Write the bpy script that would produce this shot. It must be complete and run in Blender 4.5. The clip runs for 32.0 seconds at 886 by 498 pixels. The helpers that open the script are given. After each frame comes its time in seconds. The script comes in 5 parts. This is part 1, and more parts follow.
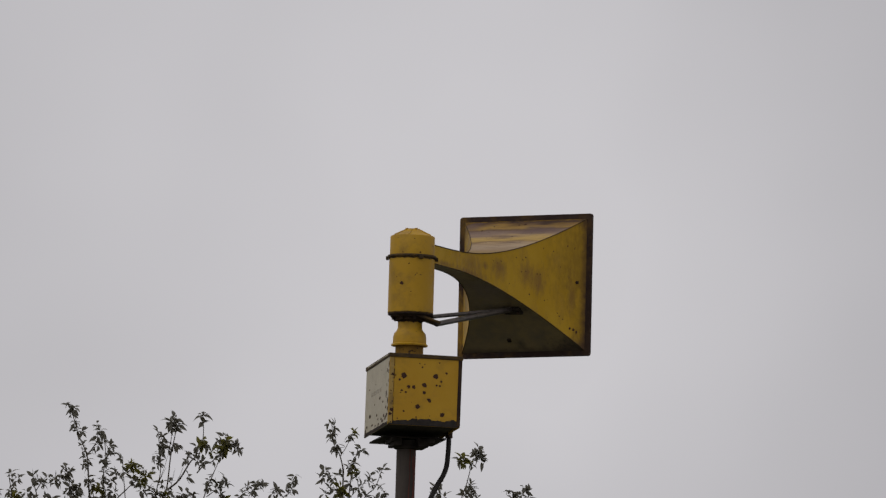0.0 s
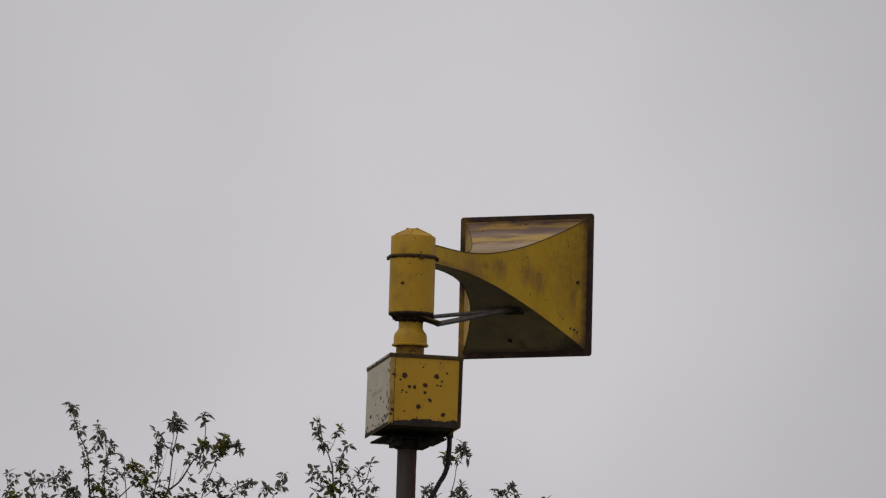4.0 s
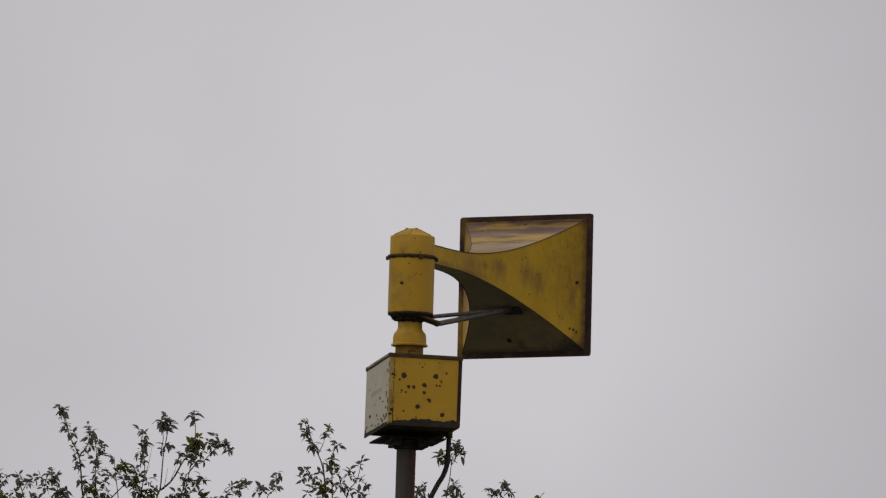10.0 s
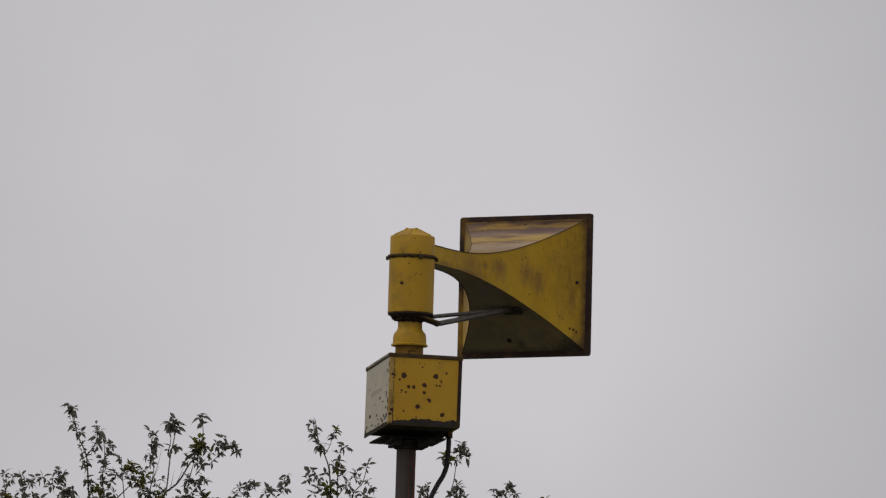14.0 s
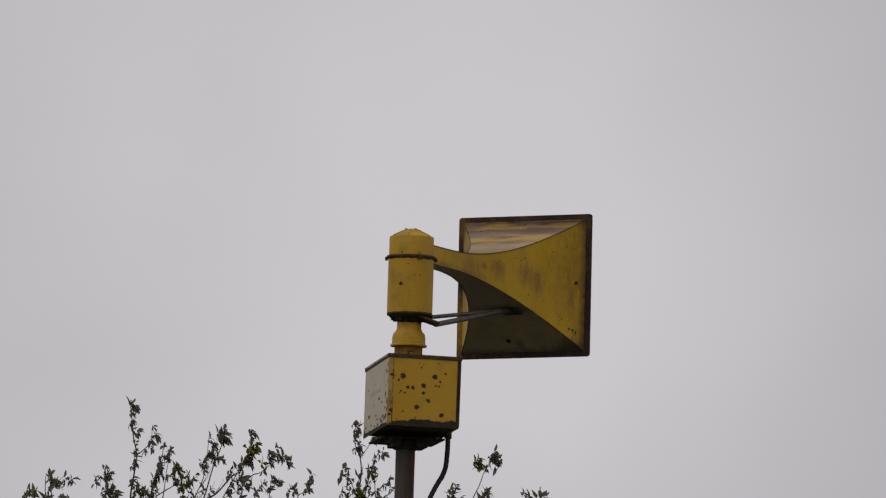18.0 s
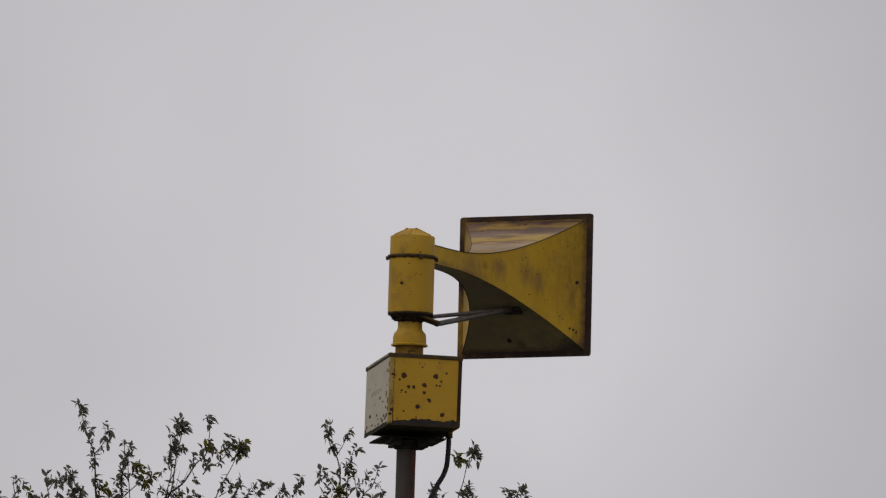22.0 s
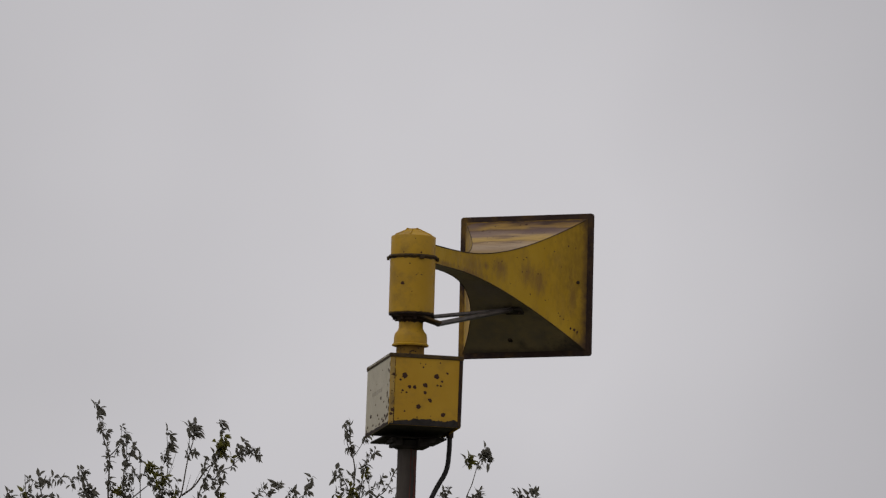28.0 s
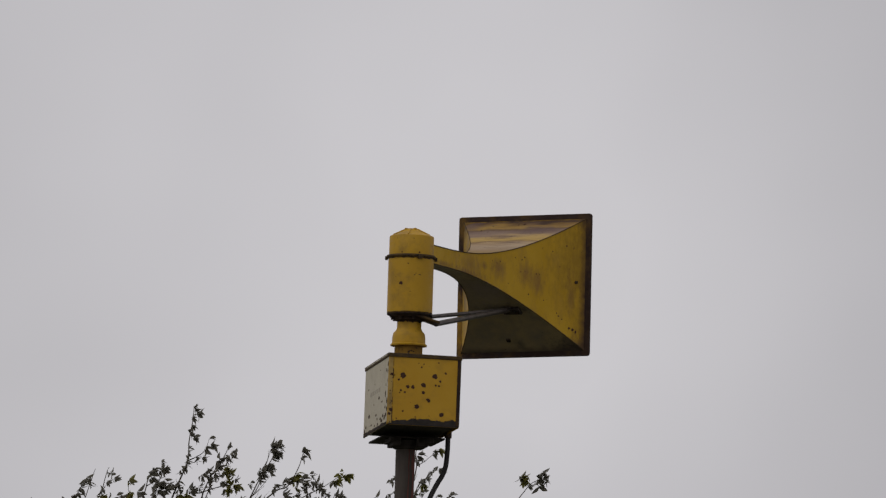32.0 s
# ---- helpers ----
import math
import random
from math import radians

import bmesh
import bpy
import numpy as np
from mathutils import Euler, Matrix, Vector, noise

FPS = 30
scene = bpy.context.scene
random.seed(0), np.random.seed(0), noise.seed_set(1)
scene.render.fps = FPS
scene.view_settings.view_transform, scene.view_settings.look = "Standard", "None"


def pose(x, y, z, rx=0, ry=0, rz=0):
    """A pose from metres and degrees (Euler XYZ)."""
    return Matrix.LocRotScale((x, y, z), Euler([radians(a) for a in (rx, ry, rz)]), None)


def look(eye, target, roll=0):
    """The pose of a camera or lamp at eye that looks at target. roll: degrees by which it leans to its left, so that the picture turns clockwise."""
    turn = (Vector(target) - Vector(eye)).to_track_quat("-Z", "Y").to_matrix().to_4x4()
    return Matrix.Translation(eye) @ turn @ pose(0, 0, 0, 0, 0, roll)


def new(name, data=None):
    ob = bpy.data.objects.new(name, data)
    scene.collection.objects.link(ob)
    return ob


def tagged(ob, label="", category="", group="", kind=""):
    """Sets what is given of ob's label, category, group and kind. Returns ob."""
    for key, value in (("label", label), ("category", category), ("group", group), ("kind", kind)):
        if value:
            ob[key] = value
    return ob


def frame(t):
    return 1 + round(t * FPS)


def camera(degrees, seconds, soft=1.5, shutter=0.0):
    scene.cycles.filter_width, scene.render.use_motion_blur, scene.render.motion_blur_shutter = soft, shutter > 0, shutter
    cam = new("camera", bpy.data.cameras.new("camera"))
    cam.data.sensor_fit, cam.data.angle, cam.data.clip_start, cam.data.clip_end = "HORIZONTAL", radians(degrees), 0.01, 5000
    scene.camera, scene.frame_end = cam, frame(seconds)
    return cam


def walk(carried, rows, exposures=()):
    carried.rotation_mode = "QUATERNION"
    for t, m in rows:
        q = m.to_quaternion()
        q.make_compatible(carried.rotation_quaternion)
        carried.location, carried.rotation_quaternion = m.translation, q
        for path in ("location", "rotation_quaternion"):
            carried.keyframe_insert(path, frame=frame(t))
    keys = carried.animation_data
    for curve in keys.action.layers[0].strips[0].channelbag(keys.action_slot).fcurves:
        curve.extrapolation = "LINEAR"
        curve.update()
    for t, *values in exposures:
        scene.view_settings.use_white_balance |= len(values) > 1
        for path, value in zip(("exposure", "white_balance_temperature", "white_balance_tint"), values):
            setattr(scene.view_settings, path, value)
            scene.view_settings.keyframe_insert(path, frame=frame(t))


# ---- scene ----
# ---- camera: on a tripod far off, a long lens, a slight wobble in the wind ----
cam = camera(4.569, 32.0, soft=1.3)
EYE = Vector((0.0, 0.0, 1.6))
PITCH, ROLL = radians(6.3), 1.72
AIM = EYE + Vector((0.0, math.cos(PITCH), math.sin(PITCH))) * 60.0
STEP = 60.0 / 19650.0


def aim(dx, dy):
    """The camera, turned a hair aside (dx) and up (dy)."""
    return look(EYE, AIM + Vector((-dx * STEP, 0.0, dy * STEP)), ROLL)


walk(cam, [(t, aim(dx, dy)) for t, dx, dy in (
    (0, 0.0, 0.0), (0.5, 0.0, 0.0), (1, 1.6, 0.0), (1.5, 0.0, 0.0), (2, 2.3, 0.0), (2.5, 0.0, 0.0), (3, 0.8, 0.0), (3.5, 1.6, 0.0), (5.5, 0.0, 0.0), (6, 0.8, 0.0), (6.5, -0.8, 0.0), (7, 0.8, 0.0), (7.5, 0.0, 0.0), (8, -0.8, 0.0), (8.5, 1.6, 0.0), (9, -0.8, 0.0), (9.5, 0.0, 0.0), (10, 0.0, 0.0), (10.5, 0.0, 0.0), (11, 0.0, 0.0), (11.5, 0.0, 0.0), (12, 0.0, 0.0), (12.5, 0.0, 0.0), (13, -0.8, 0.0), (13.5, 0.0, 0.0), (14, 0.0, 0.0), (14.5, 0.0, 0.0), (16.5, 0.0, 0.0), (17, 0.0, 0.0), (17.5, 0.0, 0.0), (18, -1.5, 0.8), (18.5, 0.0, 0.0), (19, 0.0, 0.0), (19.5, 0.0, 0.0), (20, 0.0, 0.0), (20.5, -1.5, 0.8), (21, 0.0, 0.0), (21.5, 0.0, 0.0), (22, 0.0, 0.0), (22.5, 0.0, 0.0), (23, 0.0, 0.0), (23.5, 0.0, 0.0), (24, 0.0, 0.0), (24.5, 0.0, 0.0), (25, 1.6, 0.0), (25.5, 0.0, 0.0), (27.5, 1.6, 0.0), (28, 1.6, 0.0), (28.5, 1.6, 0.0), (29, 1.6, 0.0), (29.5, 0.0, 0.0), (30, 1.6, 0.0), (30.5, -0.8, 1.5), (31, 0.0, 0.0), (31.5, 0.0, 0.0), (32, -1.5, 0.0))])

# ---- world: a closed grey overcast, one weak wide sun ----
SUN_UP, SUN_TURN = radians(52), radians(-62)
world = bpy.data.worlds.new("overcast")
scene.world = world
world.use_nodes = True
wn, wl = world.node_tree.nodes, world.node_tree.links
wn.clear()
sky = wn.new("ShaderNodeTexSky")
sky.sky_type, sky.sun_disc = "NISHITA", False
sky.sun_elevation, sky.sun_rotation = SUN_UP, SUN_TURN
sky.air_density, sky.dust_density, sky.ozone_density = 1.0, 6.0, 1.0
grey = wn.new("ShaderNodeHueSaturation")
grey.inputs["Saturation"].default_value = 0.06
wl.new(sky.outputs[0], grey.inputs["Color"])
place = wn.new("ShaderNodeTexCoord")
cloud = wn.new("ShaderNodeTexNoise")
cloud.inputs["Scale"].default_value, cloud.inputs["Detail"].default_value = 13.0, 3.0
cloud.inputs["Roughness"].default_value = 0.45
drift = wn.new("ShaderNodeMapping")
drift.inputs["Location"].default_value = (15.39, 17.44, -17.69)
wl.new(place.outputs["Generated"], drift.inputs["Vector"])
wl.new(drift.outputs[0], cloud.inputs["Vector"])
tone = wn.new("ShaderNodeValToRGB")
tone.color_ramp.elements[0].position, tone.color_ramp.elements[1].position = 0.25, 0.75
tone.color_ramp.elements[0].color = (3.79, 3.70, 3.90, 1)
tone.color_ramp.elements[1].color = (6.01, 5.87, 6.12, 1)
wl.new(cloud.outputs["Fac"], tone.inputs["Fac"])
cover = wn.new("ShaderNodeMix")
cover.data_type = "RGBA"
cover.inputs["Factor"].default_value = 0.92
wl.new(grey.outputs[0], cover.inputs["A"])
wl.new(tone.outputs[0], cover.inputs["B"])
back = wn.new("ShaderNodeBackground")
back.inputs["Strength"].default_value = 0.1
towards = wn.new("ShaderNodeVectorMath")
towards.operation = "DOT_PRODUCT"
towards.inputs[1].default_value = (-0.30, 0.80, 0.52)
wl.new(place.outputs["Generated"], towards.inputs[0])
glow = wn.new("ShaderNodeMapRange")
glow.inputs["From Min"].default_value, glow.inputs["From Max"].default_value = -1.0, 0.85
glow.inputs["To Min"].default_value, glow.inputs["To Max"].default_value = 1.28, 1.0
wl.new(towards.outputs["Value"], glow.inputs["Value"])
scaled = wn.new("ShaderNodeVectorMath")
scaled.operation = "SCALE"
wl.new(cover.outputs["Result"], scaled.inputs[0])
low = wn.new("ShaderNodeSeparateXYZ")
wl.new(place.outputs["Generated"], low.inputs[0])
haze = wn.new("ShaderNodeMapRange")
haze.inputs["From Min"].default_value, haze.inputs["From Max"].default_value = 0.085, 0.125
haze.inputs["To Min"].default_value, haze.inputs["To Max"].default_value = 1.03, 1.0
wl.new(low.outputs["Z"], haze.inputs["Value"])
both = wn.new("ShaderNodeMath")
both.operation = "MULTIPLY"
wl.new(glow.outputs[0], both.inputs[0])
wl.new(haze.outputs[0], both.inputs[1])
wl.new(both.outputs[0], scaled.inputs["Scale"])
wl.new(scaled.outputs[0], back.inputs["Color"])
wl.new(back.outputs[0], wn.new("ShaderNodeOutputWorld").inputs["Surface"])

sun = new("sun", bpy.data.lights.new("sun", "SUN"))
sun.data.energy, sun.data.angle, sun.data.color = 0.5, radians(40), (1.0, 0.97, 0.92)
sun.matrix_world = look(Vector((-40, 25, 60)), Vector((0, 60, 8)))


# ---- materials ----
def material(name):
    m = bpy.data.materials.new(name)
    m.use_nodes = True
    nt = m.node_tree
    return m, nt, nt.nodes["Principled BSDF"]


def noise_node(nt, scale, detail=4.0, rough=0.55, stretch=(1, 1, 1), shift=0.0):
    tc = nt.nodes.new("ShaderNodeTexCoord")
    mp = nt.nodes.new("ShaderNodeMapping")
    mp.inputs["Scale"].default_value = stretch
    mp.inputs["Location"].default_value = (shift, shift, shift)
    n = nt.nodes.new("ShaderNodeTexNoise")
    n.inputs["Scale"].default_value, n.inputs["Detail"].default_value = scale, detail
    n.inputs["Roughness"].default_value = rough
    nt.links.new(tc.outputs["Object"], mp.inputs["Vector"])
    nt.links.new(mp.outputs[0], n.inputs["Vector"])
    return n.outputs["Fac"]


def band(nt, value, low, high):
    r = nt.nodes.new("ShaderNodeMapRange")
    r.inputs["From Min"].default_value, r.inputs["From Max"].default_value = low, high
    nt.links.new(value, r.inputs["Value"])
    return r.outputs[0]


def blend(nt, fac, a, b):
    mx = nt.nodes.new("ShaderNodeMix")
    mx.data_type = "RGBA"
    nt.links.new(fac, mx.inputs["Factor"])
    for key, v in (("A", a), ("B", b)):
        if isinstance(v, tuple):
            mx.inputs[key].default_value = (*v, 1)
        else:
            nt.links.new(v, mx.inputs[key])
    return mx.outputs["Result"]


def bump(nt, bsdf, value, strength, distance):
    b = nt.nodes.new("ShaderNodeBump")
    b.inputs["Strength"].default_value, b.inputs["Distance"].default_value = strength, distance
    nt.links.new(value, b.inputs["Height"])
    nt.links.new(b.outputs[0], bsdf.inputs["Normal"])


def maths(nt, kind, a, b):
    n = nt.nodes.new("ShaderNodeMath")
    n.operation = kind
    for k, v in enumerate((a, b)):
        if isinstance(v, (int, float)):
            n.inputs[k].default_value = v
        else:
            nt.links.new(v, n.inputs[k])
    return n.outputs[0]


def smear(nt, items, ragged=0.7, scale=34, stretch=(1.3, 1.3, 0.55)):
    """A mask of soft-edged smears: rows of centre, radii and strength, torn up by fine noise."""
    tc = nt.nodes.new("ShaderNodeTexCoord")
    total = None
    for centre, radii, strength in items:
        mp = nt.nodes.new("ShaderNodeMapping")
        mp.inputs["Scale"].default_value = [1 / r for r in radii]
        mp.inputs["Location"].default_value = [-c / r for c, r in zip(centre, radii)]
        nt.links.new(tc.outputs["Object"], mp.inputs["Vector"])
        ln = nt.nodes.new("ShaderNodeVectorMath")
        ln.operation = "LENGTH"
        nt.links.new(mp.outputs[0], ln.inputs[0])
        far = maths(nt, "ADD", ln.outputs["Value"], maths(nt, "MULTIPLY", maths(nt, "SUBTRACT", noise_node(nt, scale, 6, 0.7, stretch), 0.5), ragged * 3))
        one = maths(nt, "MULTIPLY", band(nt, far, 1.05, 0.1), strength)
        total = one if total is None else maths(nt, "MAXIMUM", total, one)
    return total


def paint(name, main, faded, stain, chips=0.70, rough=0.42, streak=(1, 1, 1), stain_from=0.52, shift=0.0, gloss=0.32, smears=(), margin=()):
    """Old enamel on sheet steel: faded patches, grime, small rusty chips; smears of (colour, rows), stains and painted
    shade, and a dark margin of (colour, start, end) along x, rim shade and dirt in one.
    """
    m, nt, bsdf = material(name)
    bsdf.inputs["Specular IOR Level"].default_value = gloss
    c = blend(nt, band(nt, noise_node(nt, 5, 5, 0.6, streak, shift), 0.35, 0.75), main, faded)
    c = blend(nt, band(nt, noise_node(nt, 9, 6, 0.65, streak, shift + 3.1), stain_from, 0.80), c, stain)
    for colour, rows in smears:
        c = blend(nt, smear(nt, rows), c, colour)
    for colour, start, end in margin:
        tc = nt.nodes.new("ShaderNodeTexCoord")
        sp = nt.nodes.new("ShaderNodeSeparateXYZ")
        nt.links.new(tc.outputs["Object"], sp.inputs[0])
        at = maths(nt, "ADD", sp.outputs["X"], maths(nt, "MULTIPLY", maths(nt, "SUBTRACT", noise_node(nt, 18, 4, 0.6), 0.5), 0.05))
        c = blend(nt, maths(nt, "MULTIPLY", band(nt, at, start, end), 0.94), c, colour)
    chip = band(nt, noise_node(nt, 55, 3, 0.6, (1, 1, 1), shift + 7.7), chips, chips + 0.02)
    c = blend(nt, chip, c, (0.035, 0.02, 0.014))
    nt.links.new(c, bsdf.inputs["Base Color"])
    r = band(nt, noise_node(nt, 30, 4), -0.8, 2.0)
    mul = nt.nodes.new("ShaderNodeMath")
    mul.operation = "MULTIPLY"
    mul.inputs[1].default_value = rough / 0.46
    nt.links.new(r, mul.inputs[0])
    nt.links.new(mul.outputs[0], bsdf.inputs["Roughness"])
    bump(nt, bsdf, noise_node(nt, 40, 5, 0.6), 0.25, 0.002)
    return m


def rusty(name, a, b, rough=0.75, scale=22, metal=0.0, stretch=(1, 1, 1)):
    m, nt, bsdf = material(name)
    c = blend(nt, band(nt, noise_node(nt, scale, 6, 0.65, stretch), 0.35, 0.68), a, b)
    nt.links.new(c, bsdf.inputs["Base Color"])
    bsdf.inputs["Roughness"].default_value, bsdf.inputs["Metallic"].default_value = rough, metal
    bsdf.inputs["Specular IOR Level"].default_value = 0.18
    bump(nt, bsdf, noise_node(nt, scale * 4, 5, 0.65), 0.4, 0.002)
    return m


YELLOW = paint("yellow_enamel", (0.41, 0.228, 0.007), (0.46, 0.265, 0.012), (0.20, 0.115, 0.018), stain_from=0.50, rough=0.55)
YELLOW_BOX = paint("yellow_enamel_box", (0.425, 0.232, 0.008), (0.465, 0.268, 0.014), (0.27, 0.150, 0.016), chips=0.73, rough=0.52)
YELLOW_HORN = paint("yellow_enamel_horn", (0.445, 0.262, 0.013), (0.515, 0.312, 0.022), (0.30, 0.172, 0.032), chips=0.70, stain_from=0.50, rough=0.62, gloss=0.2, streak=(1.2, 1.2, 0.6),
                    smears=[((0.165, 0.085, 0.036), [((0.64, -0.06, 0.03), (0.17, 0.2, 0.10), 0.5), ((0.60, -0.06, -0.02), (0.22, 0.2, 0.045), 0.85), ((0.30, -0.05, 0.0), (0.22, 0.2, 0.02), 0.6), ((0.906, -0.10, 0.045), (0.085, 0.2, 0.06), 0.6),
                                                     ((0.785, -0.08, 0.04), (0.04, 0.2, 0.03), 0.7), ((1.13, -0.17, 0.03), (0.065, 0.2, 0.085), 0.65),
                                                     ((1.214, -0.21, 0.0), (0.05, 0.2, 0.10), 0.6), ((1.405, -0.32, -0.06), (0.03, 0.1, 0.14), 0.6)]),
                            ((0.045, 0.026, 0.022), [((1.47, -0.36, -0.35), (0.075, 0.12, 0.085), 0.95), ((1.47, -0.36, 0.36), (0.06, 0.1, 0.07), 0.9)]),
                            # Wide olive areas: shade towards the rim put into the paint's colour.
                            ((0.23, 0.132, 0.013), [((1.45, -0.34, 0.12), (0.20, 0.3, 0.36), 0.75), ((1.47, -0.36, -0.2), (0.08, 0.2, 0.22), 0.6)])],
                    # Darkens beside the rim: painted shade together with dirt.
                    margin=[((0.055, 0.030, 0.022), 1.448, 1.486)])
FAR_HORN = paint("yellow_enamel_far_sheet", (0.43, 0.25, 0.012), (0.50, 0.31, 0.04), (0.17, 0.098, 0.05), stain_from=0.45, rough=0.58, streak=(1.2, 1.2, 0.6),
                 smears=[((0.10, 0.058, 0.030), [((1.45, 0.36, 0.06), (0.2, 0.2, 0.24), 0.8), ((1.45, 0.36, 0.36), (0.2, 0.2, 0.13), 0.75)])])
# Duller than the horn's yellow: underside shade is in the colour, besides grime.
BELLY = paint("shaded_grimy_belly_enamel", (0.225, 0.172, 0.088), (0.285, 0.215, 0.108), (0.125, 0.098, 0.082), chips=0.72, stain_from=0.40,
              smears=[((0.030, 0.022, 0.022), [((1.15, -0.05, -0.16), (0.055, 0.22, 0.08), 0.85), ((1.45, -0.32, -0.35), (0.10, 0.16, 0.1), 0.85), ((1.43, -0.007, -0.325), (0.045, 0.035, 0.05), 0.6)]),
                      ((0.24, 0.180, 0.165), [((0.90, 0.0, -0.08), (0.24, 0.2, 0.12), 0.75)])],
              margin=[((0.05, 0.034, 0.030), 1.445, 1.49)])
DULL_YELLOW = paint("dull_corner_enamel", (0.36, 0.225, 0.045), (0.42, 0.29, 0.10), (0.14, 0.085, 0.03), chips=0.62, stain_from=0.45, rough=0.6)
CHALKED = paint("chalked_yellow_enamel", (0.395, 0.345, 0.235), (0.46, 0.41, 0.29), (0.30, 0.25, 0.16), chips=0.69, rough=0.50, gloss=0.5, stain_from=0.56)


def weathered_top():
    """The horn's weathered top sheet: bands of yellow, lilac grey and cream paint along the mouth, with brown run
    lines, and the rim's shade painted in at the mouth.
    """
    m, nt, bsdf = material("weathered_horn_top")
    tc = nt.nodes.new("ShaderNodeTexCoord")
    sp = nt.nodes.new("ShaderNodeSeparateXYZ")
    nt.links.new(tc.outputs["Object"], sp.inputs[0])
    wave = maths(nt, "MULTIPLY", maths(nt, "SUBTRACT", noise_node(nt, 16, 4, 0.6, (0.9, 0.22, 0.3)), 0.5), 0.13)
    along = band(nt, maths(nt, "ADD", sp.outputs["X"], wave), 0.95, 1.49)
    ramp = nt.nodes.new("ShaderNodeValToRGB")
    # The last, darkest stop is shade from the rim, put into the ramp.
    stops = ((0.0, (0.30, 0.20, 0.08)), (0.22, (0.33, 0.24, 0.155)), (0.36, (0.39, 0.295, 0.195)), (0.47, (0.37, 0.26, 0.14)), (0.51, (0.22, 0.14, 0.075)), (0.55, (0.42, 0.28, 0.085)),
             (0.64, (0.44, 0.30, 0.11)), (0.69, (0.27, 0.19, 0.13)), (0.79, (0.20, 0.14, 0.11)), (0.825, (0.12, 0.07, 0.04)), (0.86, (0.31, 0.195, 0.05)), (0.90, (0.23, 0.135, 0.04)), (0.95, (0.065, 0.040, 0.028)))
    ramp.color_ramp.elements.remove(ramp.color_ramp.elements[1])
    for k, (at, rgb) in enumerate(stops):
        el = ramp.color_ramp.elements[0] if k == 0 else ramp.color_ramp.elements.new(at)
        el.position, el.color = at, (*rgb, 1)
    nt.links.new(along, ramp.inputs["Fac"])
    c = ramp.outputs["Color"]
    c = blend(nt, smear(nt, [((1.37, -0.16, 0.3), (0.06, 0.20, 0.2), 0.8), ((1.30, 0.05, 0.26), (0.03, 0.12, 0.2), 0.5), ((1.20, -0.05, 0.2), (0.03, 0.1, 0.2), 0.5), ((1.44, 0.30, 0.3), (0.10, 0.08, 0.2), 0.8)], 0.8, 18, (1.4, 0.35, 0.4)), c, (0.12, 0.080, 0.075))
    c = blend(nt, maths(nt, "MULTIPLY", band(nt, noise_node(nt, 40, 5, 0.65, (1.6, 0.16, 0.3), 2.2), 0.48, 0.70), 0.7), c, (0.15, 0.095, 0.065))
    c = blend(nt, band(nt, noise_node(nt, 48, 3, 0.6, (1, 1, 1), 5.0), 0.70, 0.72), c, (0.04, 0.022, 0.016))
    nt.links.new(c, bsdf.inputs["Base Color"])
    bsdf.inputs["Roughness"].default_value, bsdf.inputs["Specular IOR Level"].default_value = 0.7, 0.10
    bump(nt, bsdf, noise_node(nt, 40, 5, 0.6), 0.25, 0.002)
    return m


WEATHERED = weathered_top()
NECK_PAINT = paint("rust_stained_yellow", (0.24, 0.13, 0.014), (0.30, 0.17, 0.02), (0.07, 0.035, 0.016), chips=0.60, stain_from=0.30, rough=0.75, gloss=0.15)
RIM = rusty("rim_rust", (0.020, 0.012, 0.012), (0.066, 0.038, 0.014), 0.8, 8)
MOUTH = paint("rusted_mouth_rim", (0.024, 0.014, 0.014), (0.050, 0.029, 0.016), (0.105, 0.060, 0.016), chips=0.80, stain_from=0.50, rough=0.75, gloss=0.18,
              smears=[((0.30, 0.165, 0.020), [((1.48, 0.39, -0.20), (0.06, 0.05, 0.22), 0.85), ((1.48, 0.38, 0.34), (0.06, 0.06, 0.10), 0.4)])])
STAIN = rusty("brown_margin", (0.10, 0.055, 0.03), (0.28, 0.16, 0.02), 0.75, 30)
RUST_AND_SHADE = rusty("dark_margin", (0.045, 0.026, 0.018), (0.24, 0.135, 0.02), 0.75, 14)
DARK_STEEL = rusty("dark_steel", (0.026, 0.022, 0.020), (0.058, 0.046, 0.038), 0.9, 24)
# Rusted steel made near-black: shade under the housing is in the colour.
SCALE = rusty("shaded_rusted_steel", (0.022, 0.019, 0.017), (0.044, 0.036, 0.031), 0.95, 24)
UNDERSIDE = rusty("dull_underside", (0.036, 0.031, 0.027), (0.078, 0.064, 0.050), 0.9, 14)
CHIP = rusty("bare_rust", (0.030, 0.017, 0.012), (0.085, 0.040, 0.022), 0.85, 60)
RUST = rusty("dark_rust", (0.018, 0.012, 0.010), (0.046, 0.028, 0.017), 0.85, 26)
GRIME = rusty("grimy_flange", (0.030, 0.021, 0.014), (0.095, 0.056, 0.014), 0.7, 22)
STEEL = rusty("dull_galvanised", (0.040, 0.033, 0.030), (0.105, 0.092, 0.084), 0.38, 20, 0.5, (1, 1, 1))
POLE = rusty("weathered_pipe", (0.024, 0.019, 0.017), (0.094, 0.078, 0.067), 0.75, 7, 0.0, (1, 1, 0.12))
POLE_RUST = rusty("red_rust_run", (0.042, 0.024, 0.020), (0.150, 0.052, 0.040), 0.85, 12, 0.0, (1, 1, 0.3))
CABLE = rusty("black_conduit", (0.022, 0.020, 0.020), (0.040, 0.037, 0.036), 0.65, 30)
BARK = rusty("twig_bark", (0.055, 0.045, 0.035), (0.10, 0.085, 0.065), 0.9, 30)


